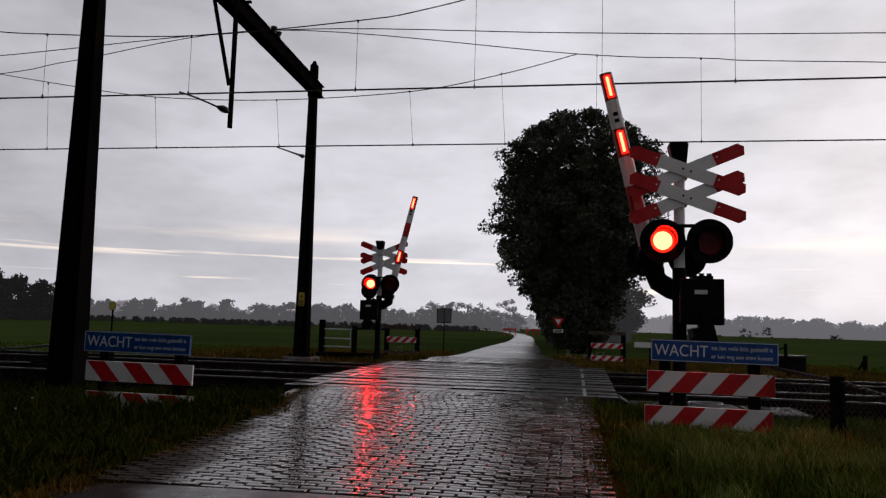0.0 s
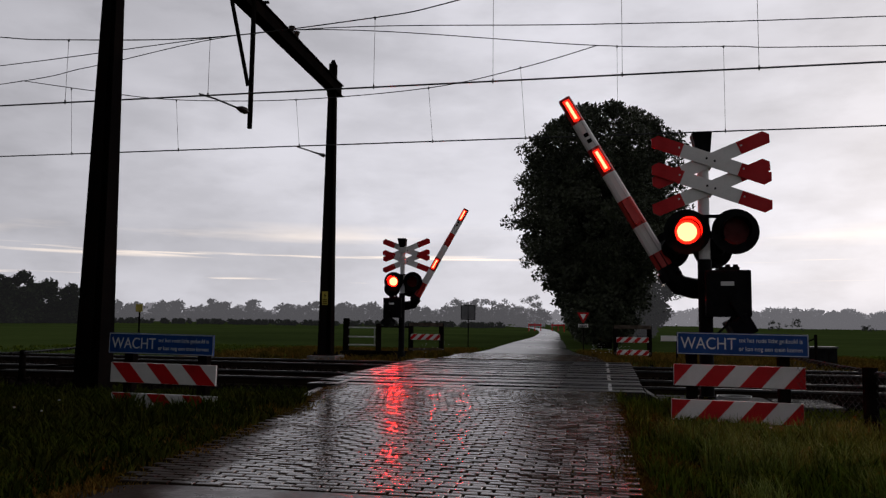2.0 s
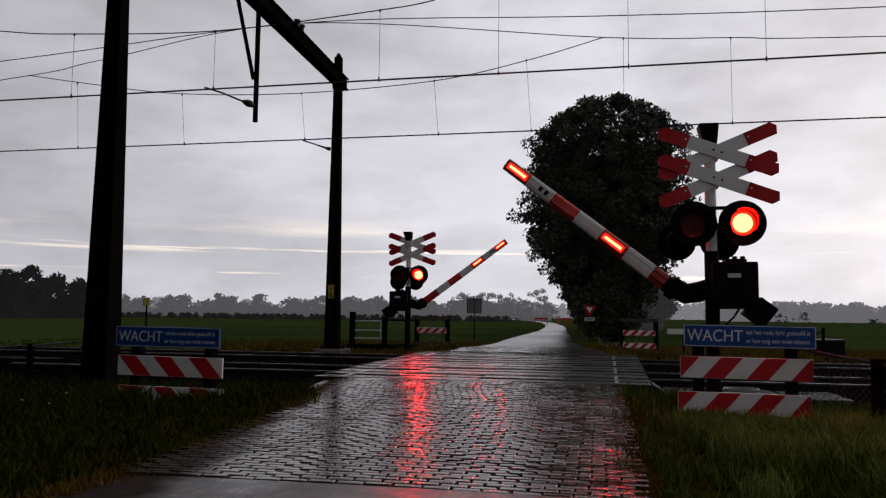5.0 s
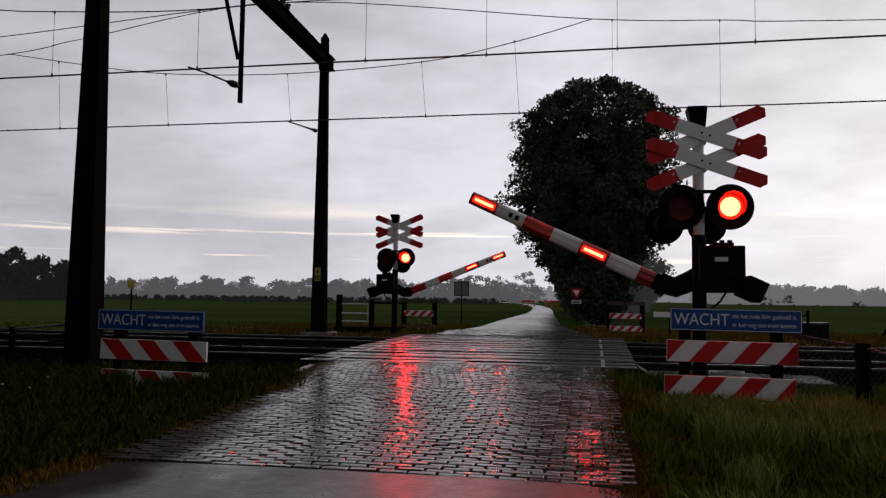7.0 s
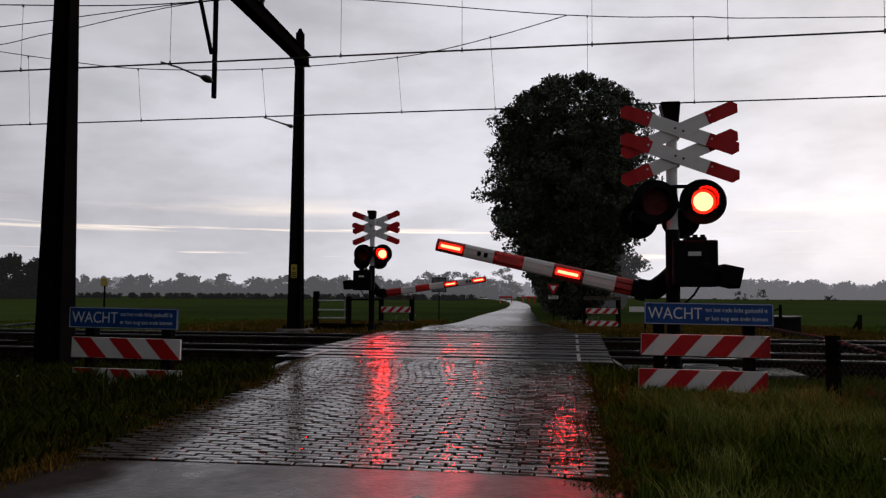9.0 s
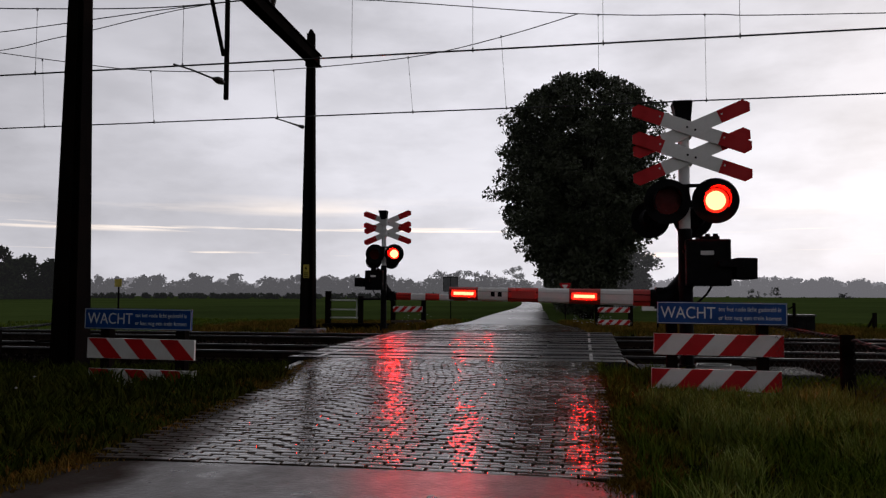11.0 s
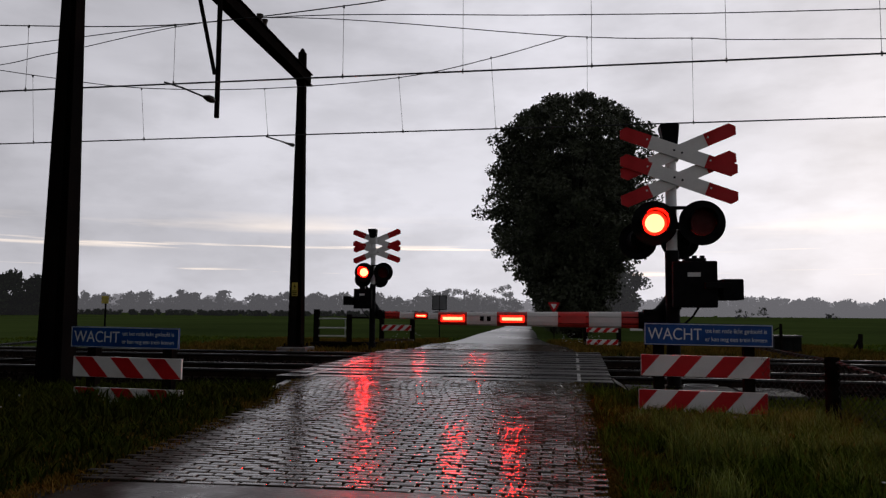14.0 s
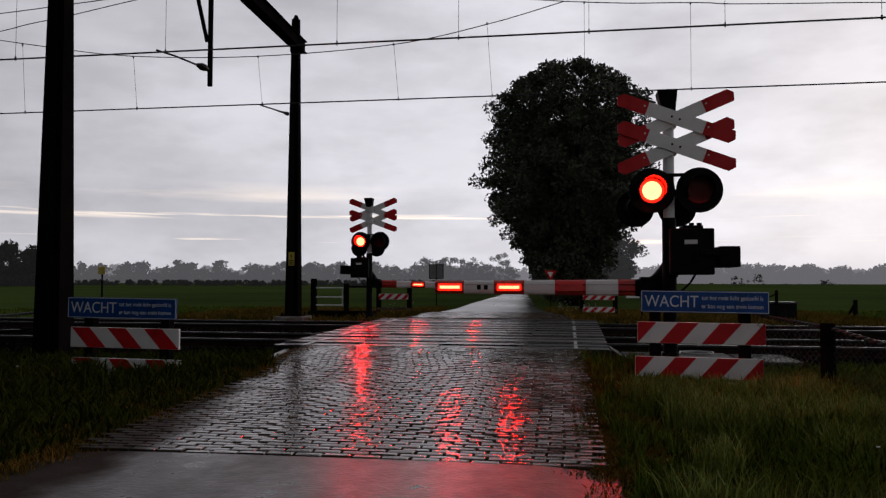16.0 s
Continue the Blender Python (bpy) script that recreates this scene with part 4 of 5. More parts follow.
# ---- warning boards and posts ----
def text_mesh(body, size, mat, parent, at, thick=0.0015, wide=None):
    cu = bpy.data.curves.new("lettering", "FONT")
    cu.body, cu.size, cu.extrude = body, size, thick
    tmp = bpy.data.objects.new("lettering", cu)
    scene.collection.objects.link(tmp)
    bpy.context.view_layer.update()
    me = bpy.data.meshes.new_from_object(tmp.evaluated_get(bpy.context.evaluated_depsgraph_get()))
    bpy.data.objects.remove(tmp)
    xs = [v.co.x for v in me.vertices]
    if wide and xs:
        k, x0 = wide / (max(xs) - min(xs)), min(xs)
        for v in me.vertices:
            v.co.x = (v.co.x - x0) * k
    me.materials.clear()
    me.materials.append(mat)
    if len(body) > 6:
        ob = new("small_lettering", me)
        ob.parent, ob.matrix_basis, ob["kind"] = parent, at, "stuff"
        return
    # one mesh a letter
    whole = bmesh.new()
    whole.from_mesh(me)
    left = set(whole.verts)
    while left:
        seen, todo = set(), [left.pop()]
        while todo:
            v = todo.pop()
            seen.add(v)
            todo += [e.other_vert(v) for e in v.link_edges if e.other_vert(v) not in seen]
        left -= seen
        bm = bmesh.new()
        made = {v: bm.verts.new(v.co) for v in seen}
        for f in whole.faces:
            if f.verts[0] in seen:
                bm.faces.new([made[v] for v in f.verts])
        part("letter", bm, mat, parent, at=at)
    whole.free()


def wacht_board(x, y, z, tilt, turn, post_dx, label):
    thing = empty("warning_board", pose(x, y, z, 0, tilt, turn), label=label, category="warning board", group="blue boards at the crossing")
    part("panel", box(bmesh.new(), (-0.705, -0.012, -0.125), (0.705, 0.012, 0.125), 0.006), M["blue"], thing, "blue enamelled panel")
    bm = bmesh.new()
    for lo, hi in (((-0.70, -0.0150, 0.113), (0.70, -0.0125, 0.119)), ((-0.70, -0.0150, -0.119), (0.70, -0.0125, -0.113)), ((-0.70, -0.0150, -0.113), (-0.694, -0.0125, 0.113)), ((0.694, -0.0150, -0.113), (0.70, -0.0125, 0.113))):
        box(bm, lo, hi)
    part("rim", bm, M["letters"], thing, "thin pale line round the panel")
    text_mesh("WACHT", 0.19, M["letters"], thing, pose(-0.665, -0.0135, -0.06, 90, 0, 0), wide=0.60)
    text_mesh("tot het rode licht gedoofd is", 0.07, M["letters"], thing, pose(-0.03, -0.0135, 0.025, 90, 0, 0), wide=0.67)
    text_mesh("er kan nog een trein komen", 0.07, M["letters"], thing, pose(-0.03, -0.0135, -0.07, 90, 0, 0), wide=0.67)
    for sx in post_dx:
        part("back_rail", box(bmesh.new(), (sx - 0.03, 0.0125, -0.12), (sx + 0.03, 0.04, 0.12), 0.004), M["black"], thing)
    return thing


def striped_plank(bm_w, bm_h, depth, lean, stripes, parent, m, phase=0.0):
    """A white plank with slanting red stripes proud by a hair; lean: which way they slope."""
    plank = part("plank", box(bmesh.new(), (-bm_w / 2, 0, -bm_h / 2), (bm_w / 2, depth, bm_h / 2), 0.008), M["white"], parent, "white plank with slanting red stripes", at=m)
    pitch = bm_w / stripes
    off = bm_h * lean
    k = -3
    x0 = -bm_w / 2
    e = 0.003
    while x0 + k * 2 * pitch < bm_w / 2 + abs(off):
        a = x0 + k * 2 * pitch + phase
        quad = [(a - off / 2, -bm_h / 2 + e), (a + pitch - off / 2, -bm_h / 2 + e), (a + pitch + off / 2, bm_h / 2 - e), (a + off / 2, bm_h / 2 - e)]
        # clip to the plank's ends
        poly = []
        for side, keep in ((-bm_w / 2 + e, 1), (bm_w / 2 - e, -1)):
            src, poly = (quad if not poly else poly), []
            for (xa, za), (xb, zb) in zip(src, src[1:] + src[:1]):
                ia, ib = keep * (xa - side) >= 0, keep * (xb - side) >= 0
                if ia:
                    poly.append((xa, za))
                if ia != ib:
                    t = (side - xa) / (xb - xa)
                    poly.append((side, za + (zb - za) * t))
            if not poly:
                break
        if len(poly) >= 3:
            part("red_stripe", prism(bmesh.new(), poly, -0.003, 0.001), M["red"], plank)
        k += 1
    return plank


def striped_barrier(x, y, turn, label, lean, w, tops, h, post_xs, stripes, shift=(0, 0), tilt=0.0, post_top=1.0, phase=0.0, post_w=0.12):
    thing = empty("striped_barrier", pose(x, y, 0, 0, 0, turn), label=label, category="barrier", group="striped barriers at the crossing")
    for i, px in enumerate(post_xs):
        bm = bmesh.new()
        box(bm, (px - post_w / 2, 0.045, -0.3), (px + post_w / 2, 0.045 + post_w, post_top), 0.012)
        part("post", bm, M["wood"], thing, "dark tarred post")
    for z, dx in zip(tops, shift):
        striped_plank(w, h, 0.035, lean, stripes, thing, pose(dx, 0, z - h / 2, 0, tilt, 0), phase)
    return thing


wacht_board(1.63, 9.20, 0.985, 0.6, 0, (-0.52, 0.52), "blue board lettered WACHT above a striped barrier")
striped_barrier(1.60, 9.25, 0, "red-white striped double barrier on dark posts in wet grass", 0.85, 1.42, (0.745, 0.345), 0.245, (-0.50, 0.50), 6, (0.0, -0.03), 0.6, 0.93, -0.128)
wacht_board(-5.23, 8.62, 0.885, 0.6, 0, (-0.52, 0.52), "blue board lettered WACHT beside the tall mast")
striped_barrier(-5.22, 8.66, 0, "red-white striped double barrier half sunk in long grass", -0.9, 1.42, (0.645, 0.275), 0.245, (-0.50, 0.50), 6, (0.0, 0.02), 0.6, 0.85, 0.125)

# barriers on the far side
striped_barrier(-5.30, 24.0, 0, "small striped barrier on dark posts beyond the tracks", 1.0, 0.95, (0.80,), 0.18, (-0.50, 0.50), 7, (0,), 0, 1.15, 0.0, 0.14)
striped_barrier(1.12, 24.0, 0, "small striped barrier on dark posts beyond the tracks", 1.0, 0.95, (0.80, 0.42), 0.16, (-0.50, 0.50), 7, (0, 0), 0, 1.15, 0.0, 0.14)


def top_rail(x, y, w, z):
    thing = empty("wooden_rail", pose(x, y, 0), label="dark weathered wooden top board between two posts", category="fence", group="rails beyond the tracks")
    part("board", box(bmesh.new(), (-w / 2, -0.02, z - 0.11), (w / 2, 0.02, z), 0.01), M["plank_wood"], thing)
    part("board", box(bmesh.new(), (-w / 2, -0.02, 0.28), (w / 2, 0.02, 0.36), 0.01), M["plank_wood"], thing)


top_rail(-5.30, 24.06, 1.1, 1.16)
top_rail(1.12, 24.06, 1.1, 1.16)


def gate():
    thing = empty("field_gate", pose(-7.45, 24.2, 0), label="grey metal field gate between two dark wooden posts", category="gate")
    for px, w, h in ((-0.55, 0.17, 1.28), (0.55, 0.15, 1.12)):
        part("post", box(bmesh.new(), (px - w / 2, -w / 2, -0.3), (px + w / 2, w / 2, h), 0.02), M["wood"], thing, "dark tarred post")
    for z in (0.42, 0.68, 0.98):
        part("bar", tube(bmesh.new(), (-0.55, -0.02, z), (0.55, 0.02, z), 0.022, seg=10), M["pole_grey"], thing)
    part("end_bar", tube(bmesh.new(), (0.42, 0, 0.38), (0.42, 0, 1.0), 0.02, seg=10), M["pole_grey"], thing)
    thing = empty("equipment_plinth", pose(-6.5, 22.5, 0), label="low dark concrete slab beside the far signal", category="slab")
    part("slab", box(bmesh.new(), (-1.0, -0.4, -0.2), (1.0, 0.4, 0.30), 0.03), M["wood"], thing)
    thing = empty("cross_rail", pose(-6.2, 24.05, 0), label="thin dark rail joining gate and barrier", category="fence")
    part("rail", tube(bmesh.new(), (-0.75, 0, 1.02), (0.45, 0, 1.02), 0.03, seg=8), M["wood"], thing)


gate()


def road_sign(x, y, kind):
    if kind == "board":
        thing = empty("road_sign", pose(x, y, 0), label="square road sign seen from its grey back", category="road sign")
        part("post", tube(bmesh.new(), (0, 0, -0.3), (0, 0, 1.9), 0.025, seg=10), M["steel"], thing)
        p = part("plate", box(bmesh.new(), (-0.33, -0.05, 1.30), (0.33, -0.03, 1.96), 0.008), M["sign_back"], thing, "grey metal plate")
        bm = bmesh.new()
        for lo, hi in (((-0.33, -0.062, 1.93), (0.33, -0.051, 1.96)), ((-0.33, -0.062, 1.30), (0.33, -0.051, 1.33)), ((-0.33, -0.062, 1.33), (-0.30, -0.051, 1.93)), ((0.30, -0.062, 1.33), (0.33, -0.051, 1.93)), ((-0.012, -0.06, 1.33), (0.012, -0.051, 1.93))):
            box(bm, lo, hi)
        part("stiffener", bm, M["steel"], p)
    elif kind == "yield":
        thing = empty("give_way_sign", pose(x, y, 0), label="red-edged white give-way triangle with a small plate below", category="road sign")
        part("post", tube(bmesh.new(), (0, 0, -0.3), (0, 0, 1.62), 0.025, seg=10), M["wood"], thing)
        part("triangle", prism(bmesh.new(), [(-0.25, 1.67), (0.25, 1.67), (0.25, 1.64), (0.02, 1.23), (-0.02, 1.23), (-0.25, 1.64)], -0.06, -0.04), M["red"], thing, "red triangle")
        part("field", prism(bmesh.new(), [(-0.13, 1.60), (0.13, 1.60), (0.0, 1.37)], -0.068, -0.0605), M["white"], thing, "white middle")
        s = part("under_plate", box(bmesh.new(), (-0.21, -0.06, 1.03), (0.21, -0.04, 1.17), 0.004), M["white"], thing, "white plate with dark bars")
        bm = bmesh.new()
        for z in (1.055, 1.11):
            box(bm, (-0.17, -0.066, z), (0.17, -0.0605, z + 0.03))
        part("bar", bm, M["black"], s)
    else:
        thing = empty("marker_sign", pose(x, y, 0), label="small yellow marker plate on a thin dark post", category="marker")
        part("post", tube(bmesh.new(), (0, 0, -0.3), (0, 0, 1.6), 0.03, seg=8), M["wood"], thing)
        part("plate", box(bmesh.new(), (-0.13, -0.05, 1.42), (0.13, -0.03, 1.68), 0.01), M["yellow"], thing, "yellow plate")


road_sign(-5.55, 34.0, "board")
road_sign(-0.49, 34.0, "yield")
road_sign(-15.4, 24.0, "marker")


def rope_fence(pts, thick, label, first_post=True, net=False):
    """Low fence beside the track: stout posts, a wet twisted top rope and wire netting below it."""
    thing = empty("post_and_rope_fence", pose(0, 0, 0), label=label, category="fence", group="low fences at the track")
    for p in pts if first_post else pts[1:]:
        part("post", tube(bmesh.new(), (p[0], p[1], -0.3), (p[0], p[1], p[2] + 0.04), thick, thick * 0.9, 12), M["wood"], thing)
    for a, b in zip(pts, pts[1:]):
        a, b = Vector(a), Vector(b)
        n = 60
        line = [tuple(a.lerp(b, k / n) + Vector((0, 0, -0.006 * 4 * (k / n) * (1 - k / n)))) for k in range(n + 1)]
        side = Vector((b.y - a.y, a.x - b.x, 0)).normalized()
        for turn in (0, math.pi):
            strand = [tuple(Vector(p) + side * 0.011 * math.cos(k * 1.1 + turn) + Vector((0, 0, 0.011 * math.sin(k * 1.1 + turn)))) for k, p in enumerate(line)]
            part("rope_strand", sweep(bmesh.new(), strand, [0.013] * (n + 1), 7), M["rope"], thing, "dark wet twisted rope")
        if not net:
            part("lower_rail", sweep(bmesh.new(), [(x, y, z - 0.26) for x, y, z in line], [0.016] * (n + 1), 6), M["wood"], thing)
            continue
        bm = bmesh.new()
        count = int((b - a).length / 0.07)
        for way in (1, -1):
            for k in range(-8, count + 8):
                ends = []
                for q, z in ((k, 1.0), (k + 8 * way, 0.08)):
                    t = min(max(q / count, 0.0), 1.0)
                    if way * (q - k) and abs(t * count - q) > 1e-6:
                        z = 1.0 + (0.08 - 1.0) * abs(t * count - k) / 8
                    elif abs(t * count - q) > 1e-6:
                        z = 1.0 + (0.08 - 1.0) * abs(t * count - q) / 8
                    p = a.lerp(b, t)
                    ends.append((p.x, p.y, 0.03 + (p.z - 0.05) * z))
                if (Vector(ends[0]) - Vector(ends[1])).length > 0.03:
                    tube(bm, ends[0], ends[1], 0.0025, seg=4, caps=False)
        net_ob = part("wire_netting", bm, M["wire"], thing, "thin diagonal wire netting")
        net_ob["kind"] = "stuff"


rope_fence([(2.14, 9.36, 0.86), (2.73, 8.5, 0.75), (3.5, 6.9, 0.46)], 0.08, "low dark netting fence with a rope running from the striped barrier", False, True)
rope_fence([(-12.0, 12.1, 0.45), (-9.79, 11.8, 0.58), (-7.5, 10.7, 0.77)], 0.06, "low dark fence with a rope running up to the tall mast")


def track_side():
    thing = empty("access_plate", pose(0, 0, 0), label="dark wet rubber plate laid beside the crossing deck", category="plate")
    part("plate", box(bmesh.new(), (0.92, 11.08, 0.0), (2.45, 12.35, 0.125), 0.012), M["rubber"], thing)
    part("ramp", prism(bmesh.new(), [(0.74, 0.04), (0.90, 0.04), (0.90, 0.12), (0.74, 0.215)], 11.52, 12.4), M["rubber"], thing)
    grate = empty("steel_grating", pose(2.5, 11.1, 0.09), label="galvanised grating beside the track behind the striped barrier", category="grating")
    for k in range(13):
        part("bar", box(bmesh.new(), (0.0, k * 0.09, 0.0), (0.75, k * 0.09 + 0.022, 0.035)), M["edge_steel"], grate)
    for k in range(11):
        part("bar", box(bmesh.new(), (k * 0.072, 0.0, -0.02), (k * 0.072 + 0.016, 1.1, -0.001)), M["edge_steel"], grate)
    bm = bmesh.new()
    sweep(bm, [(2.03 + (0.19 + 0.012 * k / 4) * math.cos(k * 0.42), 12.1 + 0.16 * math.sin(k * 0.42), 0.145 + 0.012 * (k // 15)) for k in range(24)] + [(1.75, 11.95, 0.145), (1.5, 12.1, 0.145), (1.35, 12.2, 0.145)], [0.010] * 27, 8)
    tagged(part("hose", bm, M["hose"]), "pale hose coiled on the plate beside the track", "hose")


track_side()


def far_bits():
    thing = empty("meadow_cabinet", pose(5.87, 22.5, 0), label="low grey metal cabinet with a flat lid in the meadow", category="cabinet")
    part("body", box(bmesh.new(), (-0.14, 0.08, -0.1), (0.57, 0.5, 0.60), 0.012), M["rubber"], thing, "dull dark grey body")
    part("lid", box(bmesh.new(), (-0.17, 0.05, 0.60), (0.60, 0.53, 0.65), 0.012), M["edge_steel"], thing, "overhanging steel lid")
    for sx in (0.1, 0.34):
        part("door_seam", box(bmesh.new(), (sx, 0.074, 0.02), (sx + 0.012, 0.0798, 0.56)), M["steel"], thing)
    post = empty("chain_post", pose(5.87, 22.45, 0), label="dark post with a short chain beside the cabinet", category="post")
    part("stake", tube(bmesh.new(), (0, 0, -0.3), (0, 0, 0.97), 0.045, 0.04, 10), M["wood"], post)
    part("chain", sweep(bmesh.new(), [(-0.42, 0, 0.78), (-0.3, 0, 0.76), (-0.15, 0, 0.80), (0, 0, 0.88)], [0.02] * 4, 6), M["wood"], post)
    thing = empty("white_rail", pose(2.2, 24.1, 0), label="short pale painted rail beside the barrier post", category="rail")
    part("rail", box(bmesh.new(), (-0.25, -0.02, 0.70), (0.25, 0.02, 0.86), 0.01), M["white"], thing)
    part("post", tube(bmesh.new(), (0.22, 0.03, -0.3), (0.22, 0.03, 0.9), 0.03, seg=8), M["wood"], thing)
    thing = empty("meadow_post", pose(9.3, 26.5, 0), label="dark leaning post standing in the meadow", category="post")
    part("stake", tube(bmesh.new(), (0, 0, -0.3), (0.03, 0, 0.62), 0.08, 0.07, 10), M["wood"], thing)
    part("stay", tube(bmesh.new(), (-0.35, 0, -0.2), (-0.02, 0, 0.45), 0.04, 0.04, 8), M["wood"], thing)
    for sx in (-1, 1):
        mid, half = road_mid(118)
        thing = empty("lane_gate", pose(mid + sx * (half + 0.6), 118, 0), label="small red and white rail at the lane's edge far off", category="rail", group="rails far along the lane")
        for px in (-0.9, 0, 0.9):
            part("post", box(bmesh.new(), (px - 0.07, -0.07, -0.2), (px + 0.07, 0.07, 1.1), 0.01), M["red"], thing)
        part("rail", box(bmesh.new(), (-1.0, -0.05, 0.75), (1.0, 0.05, 1.0), 0.01), M["red"], thing)


far_bits()


# ---- trees and woods ----
def leaf_cloud(rng, centres, per, spread, size):
    """Small bent leaves in clumps round the centres."""
    n = len(centres) * per
    c = np.repeat(np.array(centres), per, 0)
    off = rng.normal(0, 1, (n, 3))
    off *= (rng.random((n, 1)) ** 0.4) / np.linalg.norm(off, axis=1, keepdims=True) * spread
    p = c + off * (1, 1, 0.8)
    u, v = rng.normal(0, 1, (n, 3)), rng.normal(0, 1, (n, 3))
    u /= np.linalg.norm(u, axis=1, keepdims=True)
    v -= (u * v).sum(1, keepdims=True) * u
    v /= np.linalg.norm(v, axis=1, keepdims=True)
    s = size * rng.uniform(0.6, 1.3, (n, 1))
    a, b, d, e = p - u * s, p + v * s * 0.55, p + u * s, p - v * s * 0.55
    vs = np.stack([a, b, d, e], 1).reshape(-1, 3)
    fs = np.arange(4 * n).reshape(-1, 4)
    return vs.tolist(), fs.tolist()


def tree(x, y, h, r, seed, clumps, per, leaf, mat, bark, label, low=0.16, size=0.16, spread=0.75, group="trees along the lane"):
    rng = np.random.default_rng(seed)
    thing = empty("tree", pose(x, y, land(x, y)), label=label, category="tree", group=group)
    bm = bmesh.new()
    pts = [(0.10 * math.sin(k * 1.3 + seed), 0.1 * math.cos(k + seed), h * 0.8 * k / 6 - (0.2 if k == 0 else 0)) for k in range(7)]
    sweep(bm, pts, [0.42, 0.33, 0.28, 0.22, 0.16, 0.1, 0.04], 10)
    trunk = part("trunk", bm, bark, thing, smooth=True)
    centres = []
    for k in range(clumps):
        t = rng.random()
        zz = low + (1 - low) * t
        prof = float(np.interp((zz - low) / (1 - low), (0, 0.12, 0.30, 0.55, 0.75, 0.9, 1.0), (0.26, 0.42, 0.70, 1.0, 0.97, 0.76, 0.36)))
        rr = r * prof * (0.35 + 0.65 * rng.random() ** 0.5) * (1 + 0.16 * math.sin(5 * zz * 3 + seed))
        a = rng.uniform(0, 6.283)
        lump = 1 + 0.14 * math.sin(3 * a + seed + 6 * zz)
        centres.append((rr * lump * math.cos(a), rr * lump * math.sin(a), zz * h * 0.97))
    for k in range(0, 12):
        c = centres[k * (clumps // 12)]
        z0 = max(h * 0.15, c[2] * 0.6)
        bm = bmesh.new()
        sweep(bm, [(0, 0, z0), (c[0] * 0.5, c[1] * 0.5, (z0 + c[2]) / 2 + 0.2), c], (0.11, 0.07, 0.02), 7)
        part("limb", bm, bark, thing, smooth=True)
    vs, fs = leaf_cloud(rng, centres, per, spread, size)
    ob = raw("crown", vs, fs, mat)
    ob.parent = thing
    return thing


for k, (y, dx, h, r, seed) in enumerate(((43.0, 3.32, 13.5, 4.55, 1), (50.5, 3.4, 13.4, 4.6, 2), (58.5, 3.6, 13.4, 3.9, 3), (68.0, 3.6, 13.6, 3.6, 4), (79.0, 3.6, 13.6, 3.5, 5), (92.0, 3.6, 13.6, 3.5, 6))):
    mid, half = road_mid(y)
    tree(mid + half + dx - 1.3, y, h, r, seed, 760 if k < 2 else 300, 110 if k < 2 else 40, 0, M["leaf"], M["bark"], "tall dense dark oak in full leaf beside the wet lane", low=0.04, size=0.106 if k < 2 else 0.18, spread=0.55)
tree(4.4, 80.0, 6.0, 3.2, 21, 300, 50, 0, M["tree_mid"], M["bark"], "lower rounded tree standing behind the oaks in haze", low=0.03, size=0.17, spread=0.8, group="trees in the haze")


# unseen trees, added to keep skylight off the western verge
for x, y, h, r, seed in ((-8.9, 3.5, 11.0, 3.3, 55), (-10.0, 1.2, 12.0, 4.8, 51), (-8.2, -6.5, 12.0, 4.8, 52), (-13.6, 4.9, 11.0, 4.4, 53), (-7.4, -1.6, 12.0, 4.0, 54)):
    tree(x, y, h, r, seed, 420, 44, 0, M["leaf"], M["bark"], "dense dark tree added out of view to shade the near verge", low=0.05, size=0.28, spread=0.8, group="trees on the near verge")


def woods(name, label, mat, rng_seed, spots, per, size, spread=None):
    """A far wood: one object of many leafy tufts."""
    rng = np.random.default_rng(rng_seed)
    centres, out_v, out_f = [], [], []
    for x, y, h, r in spots:
        for k in range(max(14, int(40 * h * r / 60))):
            t = rng.random()
            a = rng.uniform(0, 6.28)
            rr = r * math.sin(math.pi * (0.30 + 0.66 * t)) ** 0.6 * rng.uniform(0.2, 1.0)
            centres.append((x + rr * math.cos(a), y + rr * math.sin(a), h * t * 0.95))
    vs, fs = leaf_cloud(rng, centres, per, spread or size * 1.9, size)
    return tagged(raw(name, vs, fs, mat), label, "wood", kind="stuff")


